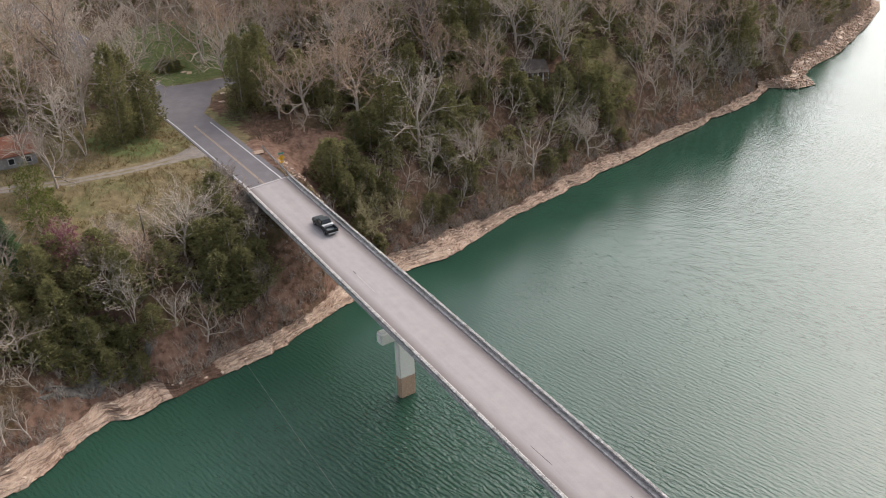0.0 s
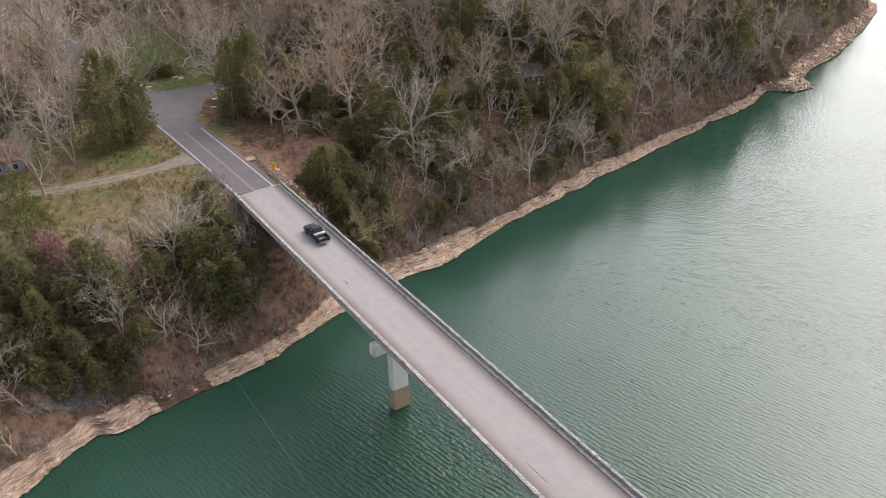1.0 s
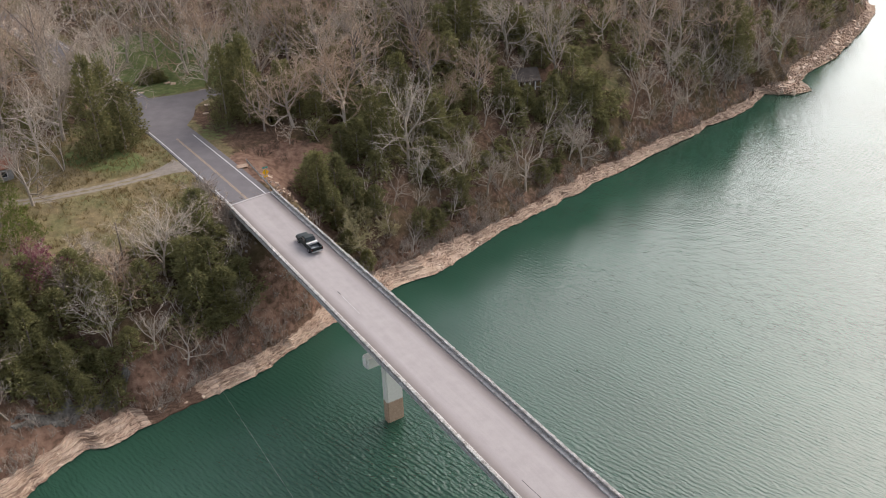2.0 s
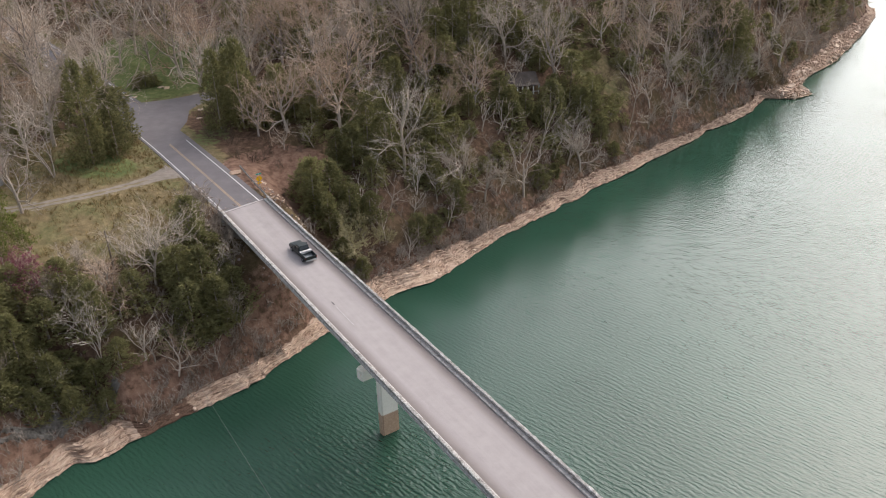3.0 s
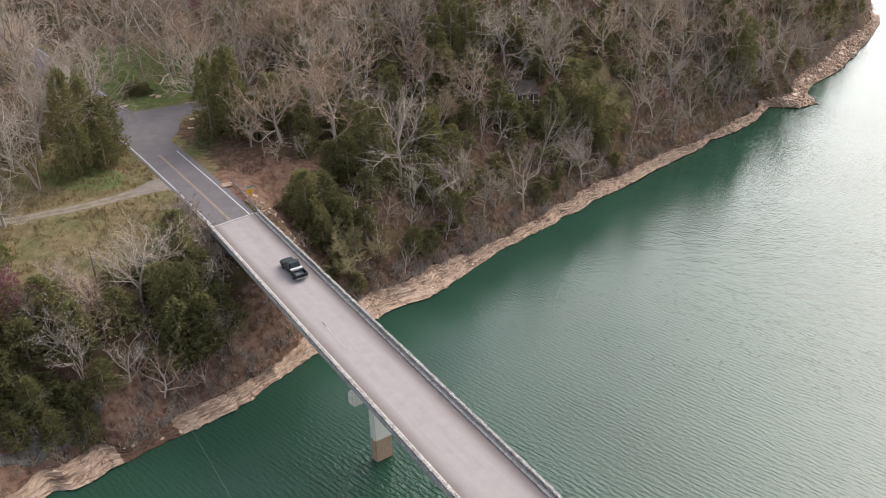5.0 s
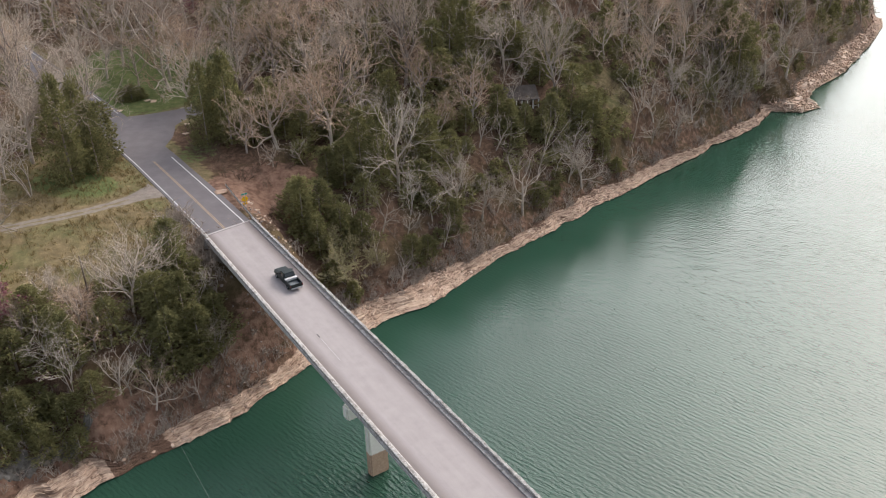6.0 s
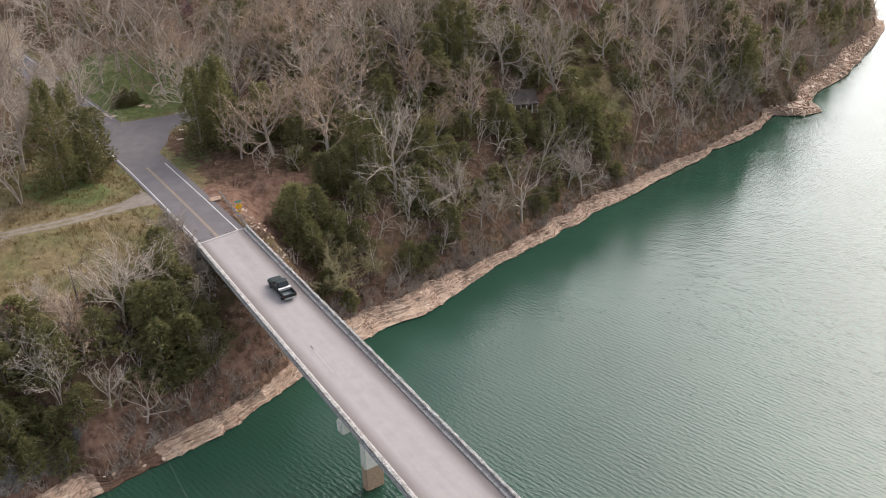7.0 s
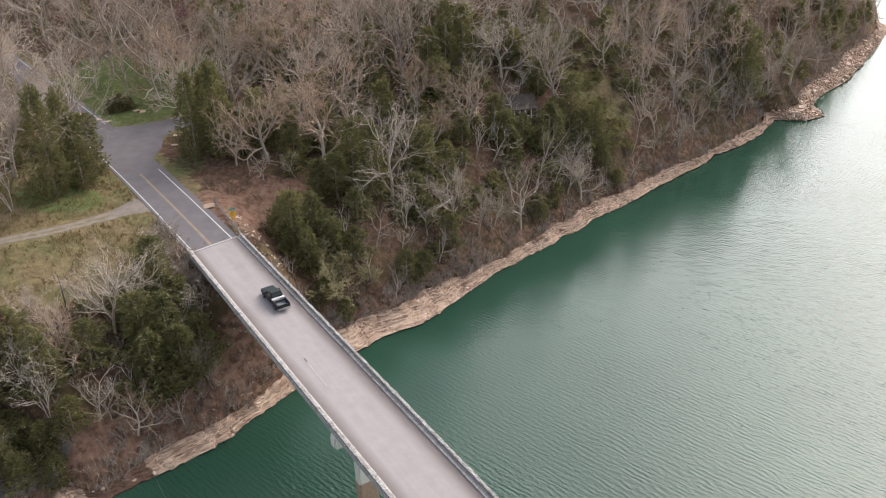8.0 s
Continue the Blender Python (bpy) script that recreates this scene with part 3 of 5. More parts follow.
for sign in (-1, 1):
    a, b = sorted((sign * 3.62, sign * 4.42))
    part("kerb", crumbled("kerb", -1.0, BRIDGE_END, a, b, -0.1, 0.22, M_KERB, 0.6, 0.03, sign), bridge)
    a, b = sorted((sign * 4.02, sign * 4.4))
    part("rail", crumbled("rail", -1.0, BRIDGE_END, a, b, 0.42, 0.66, M_RAIL, 0.3, 0.09, 10 + sign), bridge, "blotched grey concrete top rail")
    a, b = sorted((sign * 4.16, sign * 4.3))
    part("lower_rail", crumbled("lower_rail", -1.0, BRIDGE_END, a, b, 0.25, 0.33, M_RAIL, 0.6, 0.02, 20 + sign), bridge)
post_mesh = bm_mesh("rail_post", box_bm((-0.17, -0.15, 0), (0.17, 0.15, 0.3), 0.02), M_KERB)
yaw = math.degrees(math.atan2(BRIDGE_DIR[1], BRIDGE_DIR[0]))
for sign in (-1, 1):
    for i in range(118):
        p = on_bridge(0.2 + i * 1.8, sign * 4.22, 0.18)
        part("rail_post", post_mesh, bridge, m=pose(p.x, p.y, p.z, 0, 0, yaw))


def build_pier(s, base):
    bm = bmesh.new()
    z_cap = 18.6 - GRADE * s - 4.8
    centre = 1.45
    for lo, hi, r in (((-0.62, centre - 1.3, base), (0.62, centre + 1.3, z_cap + 3.46), 0.16), ):
        box_bm(lo, hi, 0, bm)
    bmesh.ops.bevel(bm, geom=[e for e in bm.edges if abs(e.verts[0].co.z - e.verts[1].co.z) > 1], offset=0.18, segments=3, affect="EDGES")
    for v in bm.verts:
        p = on_bridge(s + v.co.x, v.co.y)
        v.co = Vector((p.x, p.y, v.co.z))
    bmesh.ops.recalc_face_normals(bm, faces=bm.faces[:])
    part("pier_column", bm_mesh("pier_column", bm, M_PIER), bridge, "white concrete pier column with a tan water stain")
    bm = box_bm((-0.75, -2.5, z_cap - 2.05), (0.75, 4.3, z_cap), 0)
    for v in bm.verts:
        if v.co.z < z_cap - 1 and abs(v.co.y) > 1.5:
            v.co.z += 0.1
    bmesh.ops.bevel(bm, geom=bm.edges[:], offset=0.26, segments=3, affect="EDGES")
    for v in bm.verts:
        p = on_bridge(s + v.co.x, v.co.y)
        v.co = Vector((p.x, p.y, v.co.z))
    bmesh.ops.recalc_face_normals(bm, faces=bm.faces[:])
    part("pier_cap", bm_mesh("pier_cap", bm, M_PIER), bridge, "white concrete pier cap")


for s in (42.2, 88.0, 132.0, 176.0):
    build_pier(s, -5.0)
part("abutment", long_box("abutment", -1.6, 0.5, -4.5, 4.5, -6.0, -0.35, M_KERB), bridge)


# ---- trees ----
def tube(verts, faces, path, radii, sides, tip=True):
    """A tapered branch along a path, closed to a point at its end."""
    base = len(verts)
    n = len(path)
    for i, (p, r) in enumerate(zip(path, radii)):
        if i == n - 1 and tip:
            verts.append(tuple(p))
            break
        d = (path[min(i + 1, n - 1)] - path[max(i - 1, 0)]).normalized()
        a = d.cross(Vector((0.31, 0.87, 0.39))).normalized()
        b = d.cross(a)
        for j in range(sides):
            t = 2 * math.pi * j / sides
            verts.append(tuple(p + (a * math.cos(t) + b * math.sin(t)) * r))
    rings = n - 1 if tip else n
    for i in range(rings - 1):
        for j in range(sides):
            k = (j + 1) % sides
            faces.append((base + i * sides + j, base + i * sides + k, base + (i + 1) * sides + k, base + (i + 1) * sides + j))
    if tip:
        last = base + (rings - 1) * sides
        for j in range(sides):
            faces.append((last + j, last + (j + 1) % sides, base + rings * sides))


def grow(rng, high, counts, whisk=8, hair=0.017, tilt=(24, 58), lean=0.08, fork=0.35, trunk=0.5, thick=0.0165, stems=1, drift=(0, 0), cheap=False):
    """The limbs and the fine branches of one bare tree, scaled to its height: two meshes' verts and faces, and the tips."""
    limbs, twigs, tips = ([], []), ([], []), []
    segs, sides = ((5, 4, 2, 1), (5, 3, 3, 3)) if cheap else ((7, 6, 4, 2), (7, 5, 3, 3))

    def sprays(path, count, length):
        for _ in range(count):
            f = rng.uniform(0.25, 1.0) * (len(path) - 1)
            i = min(int(f), len(path) - 2)
            q = path[i].lerp(path[i + 1], f - i)
            d = ((path[i + 1] - path[i]).normalized() + Vector((rng.gauss(0, 0.55), rng.gauss(0, 0.55), rng.gauss(0.04, 0.45)))).normalized()
            side = d.cross(Vector((rng.gauss(0, 1), rng.gauss(0, 1), rng.gauss(0, 1)))).normalized() * hair
            at = len(twigs[0])
            twigs[0].extend((tuple(q - side), tuple(q + side), tuple(q + d * length * rng.uniform(0.5, 1.3))))
            twigs[1].append((at, at + 1, at + 2))

    def branch(p, d, length, r, level):
        n = segs[level]
        path, radii = [p.copy()], [r]
        for i in range(n):
            wild = (0.08, 0.24, 0.33, 0.34)[level]
            pull = Vector((drift[0], drift[1], 0)) * (0.12 if level < 2 else 0)
            d = (d + pull + Vector((rng.gauss(0, wild), rng.gauss(0, wild), rng.gauss(0, wild * 0.7) + (0.04, 0.1, 0.08, 0.05)[level]))).normalized()
            path.append(path[-1] + d * (length / n))
            radii.append(max(r * (1 - (0.45 if level == 0 else 0.7) * (i + 1) / n), 0.016))
        where = limbs if level < 2 else twigs
        tube(where[0], where[1], path, radii, sides[level])
        if level >= 2:
            sprays(path, whisk if level == len(counts) else whisk // 2, high * 0.045)
        if level == len(counts):
            tips.append(path[-1])
            return
        for k in range(counts[level]):
            t = (fork + (1 - fork) * (k + rng.random() * 0.8) / counts[level]) if level == 0 else 0.15 + 0.85 * (k + rng.random()) / counts[level]
            f = min(t, 0.98) * n
            i = min(int(f), n - 1)
            q = path[i].lerp(path[i + 1], f - i)
            along = (path[i + 1] - path[i]).normalized()
            turn = rng.random() * 6.283 if level else k * 2.4 + rng.random()
            a = along.cross(Vector((0.2, 0.1, 0.97) if abs(along.z) < 0.9 else (1, 0, 0))).normalized()
            b = along.cross(a)
            out = a * math.cos(turn) + b * math.sin(turn)
            lift = radians(rng.uniform(24, 52) if level else rng.uniform(*tilt) * (1.12 - 0.3 * t))
            share = rng.uniform(0.75, 1.15) if level == 0 else rng.uniform(0.4, 0.66) * (1.2 - 0.5 * t)
            rr = radii[i] * (0.66 if level == 0 else 0.66 if level == 1 else 0.62)
            branch(q, (along * math.cos(lift) + out * math.sin(lift)).normalized(), length * share, max(rr, (0.08, 0.045, 0.03)[level] * high / 20), level + 1)

    for k in range(stems):
        a = 6.283 * (k + rng.random() * 0.5) / stems
        splay = 0.22 if stems > 1 else 0.0
        branch(Vector((0, 0, -0.4)), Vector((splay * math.cos(a) + rng.gauss(0, lean) + drift[0] * 0.4, splay * math.sin(a) + rng.gauss(0, lean) + drift[1] * 0.4, 1)).normalized(), high * trunk, high * thick, 0)
    top = max(v[2] for v in twigs[0])
    k = high / top
    limbs = ([(v[0] * k, v[1] * k, v[2] * k) for v in limbs[0]], limbs[1])
    twigs = ([(v[0] * k, v[1] * k, v[2] * k) for v in twigs[0]], twigs[1])
    return limbs, twigs, [t * k for t in tips]


def sprigs(rng, points, count, size, reach, upward=0.3):
    """Small pointed leaf tufts scattered round points."""
    verts, faces = [], []
    for _ in range(count):
        c = points[rng.randrange(len(points))] + Vector((rng.gauss(0, reach), rng.gauss(0, reach), rng.gauss(0, reach * 0.7)))
        for _ in range(2):
            d = Vector((rng.gauss(0, 1), rng.gauss(0, 1), rng.gauss(upward, 0.8))).normalized()
            s = d.cross(Vector((rng.random() - 0.5, rng.random() - 0.5, rng.random()))).normalized()
            z = size * rng.uniform(0.6, 1.4)
            k = len(verts)
            verts += [tuple(c - s * z * 0.35), tuple(c + s * z * 0.35), tuple(c + d * z)]
            faces.append((k, k + 1, k + 2))
    return verts, faces


def conifer_crown(rng, high, wide, tufts, taper=0.46, size=0.44):
    """A ragged cone of many small pointed sprays."""
    verts, faces = [], []
    lobes = [(rng.random() * 6.283, rng.random(), rng.uniform(0.55, 1.35)) for _ in range(22)]
    for _ in range(tufts):
        h = rng.random() ** 1.25 * 0.95 + 0.04
        a = rng.random() * 6.283
        bulge = 1.0 + 0.22 * math.sin(3 * a + h * 9) + 0.15 * math.sin(5 * a - h * 17)
        for la, lh, lr in lobes:
            if abs(h - lh) < 0.12 and math.cos(a - la) > 0.75:
                bulge *= lr
        r = wide * (1 - h) ** taper * min(1, 0.5 + h * 3) * bulge
        r *= 0.45 + 0.55 * math.sqrt(rng.random())
        c = Vector((r * math.cos(a), r * math.sin(a), h * high + rng.gauss(0, 0.15)))
        out = Vector((math.cos(a), math.sin(a), 0))
        for _ in range(3):
            d = (out * rng.uniform(0.3, 1.0) + Vector((rng.gauss(0, 0.45), rng.gauss(0, 0.45), rng.uniform(-0.25, 0.75)))).normalized()
            s = d.cross(Vector((rng.gauss(0, 1), rng.gauss(0, 1), rng.gauss(0, 1)))).normalized()
            z = size * rng.uniform(0.7, 1.5)
            k = len(verts)
            verts += [tuple(c - s * z * 0.19), tuple(c + s * z * 0.19), tuple(c + d * z)]
            faces.append((k, k + 1, k + 2))
    return verts, faces


def bare_kind(seed, high, counts, bark_m, twig_m, **form):
    limbs, twigs, tips = grow(random.Random(seed), high, counts, **form)
    return mesh_of("trunk", *limbs, bark_m, True), mesh_of("crown", *twigs, twig_m), tips


# forms: broad oaks, upright trees, many-stemmed trees, slim leaning ones
OAKS = [bare_kind(11 + i, 20, (8, 6, 5), b, t, whisk=11, tilt=(34, 78), fork=0.3, trunk=0.42, lean=0.05) for i, (b, t) in enumerate(((M_BARK_PALE, M_TWIG_TAN), (M_BARK_BROWN, M_TWIG_TAN), (M_BARK_PALE, M_TWIG_PALE)))]
TALLS = [bare_kind(21 + i, 22, (9, 6, 4), b, t, whisk=11, tilt=(26, 60), fork=0.25, trunk=0.6, lean=0.06) for i, (b, t) in enumerate(((M_BARK_PALE, M_TWIG_PALE), (M_BARK_PALE, M_TWIG), (M_BARK_BROWN, M_TWIG)))]
MULTI = [bare_kind(26 + i, 12, (4, 4, 3), M_BARK_PALE, M_TWIG_PALE, whisk=4, hair=0.02, tilt=(22, 52), fork=0.3, trunk=0.5, stems=3, thick=0.0075) for i in range(2)]
SLIMS = [bare_kind(29 + i, 20, (7, 4, 3), M_BARK_PALE, M_TWIG_PALE, whisk=7, tilt=(22, 46), fork=0.62, trunk=0.86, thick=0.008, drift=(0.34, 0.1)) for i in range(2)]
BARE_FAR = [bare_kind(31 + i, h, (7, 5, 4), b, t, whisk=11, hair=0.024, tilt=(26, 64), fork=0.32, trunk=0.5) for i, (h, b, t) in enumerate(((19, M_BARK_PALE, M_TWIG), (20, M_BARK_BROWN, M_TWIG), (17, M_BARK_BROWN, M_TWIG_TAN), (15, M_BARK_PALE, M_TWIG_TAN)))]
FAR_WOODS = [bare_kind(41, 18, (6, 4, 3), M_BARK_PALE, M_TWIG, whisk=10, hair=0.036, tilt=(26, 66), cheap=True), bare_kind(42, 17, (6, 4, 3), M_BARK_BROWN, M_TWIG_TAN, whisk=10, hair=0.036, tilt=(26, 66), cheap=True)]
SNAG = [bare_kind(51 + i, h, (5, 4, 3), M_BARK_PALE, M_TWIG_PALE, whisk=5, tilt=(22, 60), lean=0.14, fork=0.3, trunk=0.5, drift=d) for i, (h, d) in enumerate(((9, (0.3, 0)), (11, (0, 0)), (8, (-0.3, -0.2))))]
M_TWIG_OLIVE = bark("olive_budding_twigs", (0.24, 0.2, 0.1), (0.44, 0.38, 0.22))
BUSHES = [bare_kind(61 + i, 8, (7, 5, 5), M_BARK_BROWN, M_TWIG_OLIVE, whisk=12, hair=0.024, tilt=(24, 84), fork=0.12, trunk=0.42, stems=2, thick=0.01) for i in range(2)]
BARE_NEAR = OAKS + TALLS
CEDARS = []
for i, (h, w, n) in enumerate(((8, 3.1, 1250), (9.5, 3.3, 1400), (6.5, 3.0, 1100), (11, 3.7, 1600), (4.6, 2.6, 850))):
    rng = random.Random(70 + i)
    tv, tf = [], []
    tube(tv, tf, [Vector((0, 0, -0.4)), Vector((0.05, 0.02, h * 0.5)), Vector((0, 0, h * 0.97))], [0.2, 0.12, 0.02], 6)
    CEDARS.append((mesh_of("trunk", tv, tf, M_BARK_BROWN, True), mesh_of("crown", *conifer_crown(rng, h, w, n), M_CEDAR)))
tv, tf = [], []
tube(tv, tf, [Vector((0, 0, -0.4)), Vector((0.05, 0.02, 6)), Vector((0, 0, 12.6))], [0.22, 0.14, 0.02], 6)
PINE = (mesh_of("trunk", tv, tf, M_BARK_BROWN, True), mesh_of("crown", *conifer_crown(random.Random(81), 13, 3.0, 1500, 0.7, 0.6), M_PINE))


def plant(name, kind, x, y, size, label, category, group, turn, slim=1.0):
    """A tree with its trunk and crown, standing on the ground."""
    z = float(ground_z(x, y))
    t = thing(name, label, category, pose(x, y, z - 0.1, 0, 0, turn) @ Matrix.Diagonal((size * slim, size * slim, size, 1)), group)
    part("trunk", kind[0], t)
    part("crown", kind[1], t)
    return t


def leafy(name, kind, x, y, size, label, leaf_m, count, leaf_size, turn, seed, group=""):
    t = plant(name, kind, x, y, size, label, "tree", group, turn)
    part("foliage", mesh_of("foliage", *sprigs(random.Random(seed), kind[2], count, leaf_size, 0.45), leaf_m), t, "small tufts of young leaves or blossom")
    return t


PALE = "leafless grey-barked tree standing in leaf litter on the bank"
TAN = "leafless tree with tan budding twigs on the wooded bank"
CEDAR_LABEL = "dark olive-green cedar standing among bare trees"
SNAG_LABEL = "small pale leafless tree leaning over the bank"
placed = []


plots, counted = {}, [0]


def clear_of(x, y, gap):
    """Room for a tree here: like trees keep apart, a cedar may stand close under a bare crown."""
    while counted[0] < len(placed):
        a, b, g = placed[counted[0]]
        plots.setdefault((int(a // 8), int(b // 8)), []).append((a, b, g))
        counted[0] += 1
    i, j = int(x // 8), int(y // 8)
    for a, b, g in [p for k in (-1, 0, 1) for q in (-1, 0, 1) for p in plots.get((i + k, j + q), ())]:
        alike = (g > 4) == (gap > 4)
        if (x - a) ** 2 + (y - b) ** 2 < ((gap + g) * (0.5 if alike else 0.28)) ** 2:
            return False
    return True


def set_bare(kind, x, y, high, turn=0.0):
    """A bare tree of this kind, so many metres high."""
    size = high / max(v.co.z for v in kind[1].vertices)
    plant("bare_tree", kind, x, y, size, TAN if kind[1].materials[0] == M_TWIG_TAN else PALE, "tree", "bare trees on the lake bank", turn)
    placed.append((x, y, 8.0 if high > 17 else 5.0))


def set_cedar(i, x, y, high, turn=0.0):
    size = high / (8, 9.5, 6.5, 11, 4.6)[i]
    plant("cedar_tree", CEDARS[i], x, y, size, CEDAR_LABEL, "tree", "cedars on the lake bank", turn, min(1.05, max(0.62, 10 / high)))
    placed.append((x, y, 2.6))


# trees that stand out from the rest, by the field and the lawn
for kind, x, y, high, turn in ((MULTI[0], -66.4, 144.0, 17, 10), (OAKS[2], -66.8, 131.6, 13, 200), (TALLS[1], -73.0, 149.5, 16, 95), (OAKS[2], -70.4, 155.0, 19, 30), (TALLS[0], -76.0, 141.0, 13, 60), (TALLS[1], -66.5, 201.8, 15, 100), (TALLS[0], -50.7, 187.2, 17, 0),
                               (TALLS[1], -46.0, 194.0, 15, 40), (OAKS[2], -63.0, 214.0, 13, 20), (OAKS[0], -57.0, 216.0, 13, 140), (OAKS[2], -76.0, 166.0, 19, 111), (TALLS[1], -70.5, 172.5, 18, 20), (OAKS[0], -55.0, 205.0, 13, 45), (TALLS[0], -48.0, 216.0, 17, 130), (OAKS[2], -75.5, 207.0, 14, 65), (TALLS[0], -84.0, 216.0, 15, 10),
                               # the wooded bank beyond the bridge
                               (OAKS[0], -29.1, 167.0, 19, 10), (OAKS[1], -34.6, 164.6, 12, 140), (OAKS[0], -18.5, 165.0, 24, 250), (TALLS[0], -6.0, 160.7, 26, 60), (OAKS[1], -24.0, 173.0, 18, 80), (MULTI[1], -3.6, 156.9, 11, 0), (OAKS[2], 5.1, 161.5, 14, 300), (OAKS[2], 9.8, 162.8, 11, 30),
                               (SLIMS[0], 21.8, 176.9, 19, 0), (TALLS[0], 29.4, 183.2, 15, 170), (OAKS[2], 32.5, 184.0, 12, 220), (SLIMS[1], 46.5, 200.5, 23, -20), (OAKS[1], 8.7, 183.1, 14, 120), (MULTI[0], 25.5, 204.2, 17, 75), (OAKS[2], 16.6, 201.5, 16, 220), (OAKS[0], 41.8, 216.0, 16, 10), (MULTI[1], 53.2, 220.3, 16, 10), (OAKS[0], 63.9, 227.7, 18, 200),
                               (TALLS[1], 70.5, 224.6, 16, 70), (TALLS[0], 72.5, 223.4, 14, 40), (TALLS[0], 88.3, 240.5, 17, 160), (OAKS[2], 59.1, 209.1, 9, 10), (TALLS[0], -12.5, 170.0, 19, 300), (OAKS[0], 2.0, 176.0, 15, 20), (OAKS[1], -2.0, 186.0, 17, 170), (TALLS[1], 9.0, 191.0, 14, 40),
                               # the bank below the field
                               (TALLS[1], -42.4, 118.8, 15.5, 0), (SLIMS[0], -42.1, 121.3, 12, 90), (TALLS[0], -40.9, 121.6, 11, 200), (MULTI[0], -49.9, 107.9, 10, 100), (MULTI[1], -46.7, 105.1, 11, 20), (TALLS[2], -54.5, 109.5, 9, 40), (OAKS[1], -45.5, 111.5, 9, 140), (OAKS[2], -53.0, 117.0, 7.5, 30), (OAKS[1], -48.0, 114.0, 8, 210)):
    set_bare(kind, x, y, high, turn)
for i, x, y, high, turn in ((3, -61.5, 149.8, 19, 0), (1, -58.8, 154.5, 13, 50), (3, -62.0, 157.5, 15, 120), (1, -59.6, 161.2, 11, 20), (3, -67.0, 169.0, 13, 220), (3, -42.7, 168.0, 16, 10), (1, -40.8, 172.5, 15, 80), (3, -38.2, 168.6, 18, 200), (1, -44.0, 178.5, 10, 30), (3, -41.5, 181.5, 12, 90), (3, -85.0, 160.0, 12, 0), (1, -89.0, 165.0, 12, 30),
                            (1, -21.6, 144.8, 11.5, 20), (0, -19.0, 148.0, 9, 100), (2, -23.5, 147.5, 7, 60), (2, -16.5, 139.6, 4.5, 10), (4, -13.2, 139.0, 3.5, 50), (1, -18.8, 142.4, 8, 150), (0, -15.5, 146.5, 8, 20), (2, -12.0, 147.5, 6, 0), (3, -9.5, 160.5, 14, 0), (3, -13.0, 162.5, 13, 40), (0, -15.5, 157.5, 9, 90), (1, -18.5, 156.5, 8, 30), (3, 81.0, 234.5, 20, 70), (3, 84.5, 237.5, 19, 190), (1, 78.0, 239.0, 17, 22), (3, 75.5, 243.0, 15, 190), (1, 31.2, 195.7, 12, 11), (0, 33.2, 192.8, 9, 77),
                            (0, 19.9, 185.0, 6.5, 130), (2, 16.5, 185.0, 6, 30), (4, 23.5, 186.0, 5.5, 40), (1, 14.0, 184.5, 9, 10), (2, 26.0, 190.5, 8, 80), (3, -32.9, 205.0, 13, 30), (1, -28.5, 203.0, 11, 60), (3, 4.3, 200.9, 16, 0), (1, 8.0, 203.0, 14, 20), (0, 0.5, 198.0, 12, 45),
                            (1, -38.3, 126.2, 9, 15), (2, -36.6, 123.5, 7, 0), (0, -36.2, 114.0, 9, 10), (1, -32.8, 116.0, 9, 0), (3, -35.0, 118.2, 10, 0), (1, -38.2, 117.4, 10, 50), (0, -31.0, 119.5, 7.5, 50), (2, -44.0, 113.5, 7, 0), (1, -51.8, 100.5, 7, 0), (3, -56.3, 102.0, 9, 0), (1, -59.5, 105.0, 9.5, 0), (2, -54.0, 106.5, 7, 0), (0, -47.5, 103.5, 5.5, 0), (0, -58.5, 109.0, 8, 0), (2, -53.5, 112.5, 6.5, 0), (1, -60.0, 98.5, 6, 0), (0, -57.0, 97.2, 5, 40), (2, -53.5, 98.0, 5, 90), (0, -49.5, 99.5, 5, 10), (1, -62.5, 101.0, 8, 70), (2, -45.8, 101.5, 4.5, 30), (2, -44.2, 105.2, 5, 30), (4, -65.5, 193.6, 3.6, 160), (4, -67.2, 192.8, 2.8, 60), (4, -63.8, 194.6, 2.6, 20)):
    set_cedar(i, x, y, high, turn)
for x, y, high, turn, i in ((-41.7, 107.7, 9.5, 20, 1), (-40.6, 108.2, 7.5, 0, 0), (-51.3, 101.4, 4.5, 10, 2), (-54.3, 102.4, 4, 75, 0), (-57.0, 93.3, 7, 5, 2), (-48.5, 116.5, 9, 40, 1), (-52.5, 115.5, 7, 140, 0), (-13.2, 149.4, 9, 70, 1), (-8.7, 150.7, 7, 160, 2), (-10.6, 149.0, 6.5, 240, 0), (-4.2, 152.5, 8, 240, 1),
                            (18.0, 175.0, 8, 15, 1), (26.0, 181.0, 8, 45, 0), (52.0, 204.0, 8, 15, 2), (66.0, 219.0, 10, 290, 1), (-39.0, 112.5, 6.5, 0, 1)):
    plant("young_tree", SNAG[i], x, y, high / (9, 11, 8)[i], SNAG_LABEL, "tree", "small pale trees on the lake bank", turn)
    placed.append((x, y, 3.0))
rng = random.Random(33)
young = 0
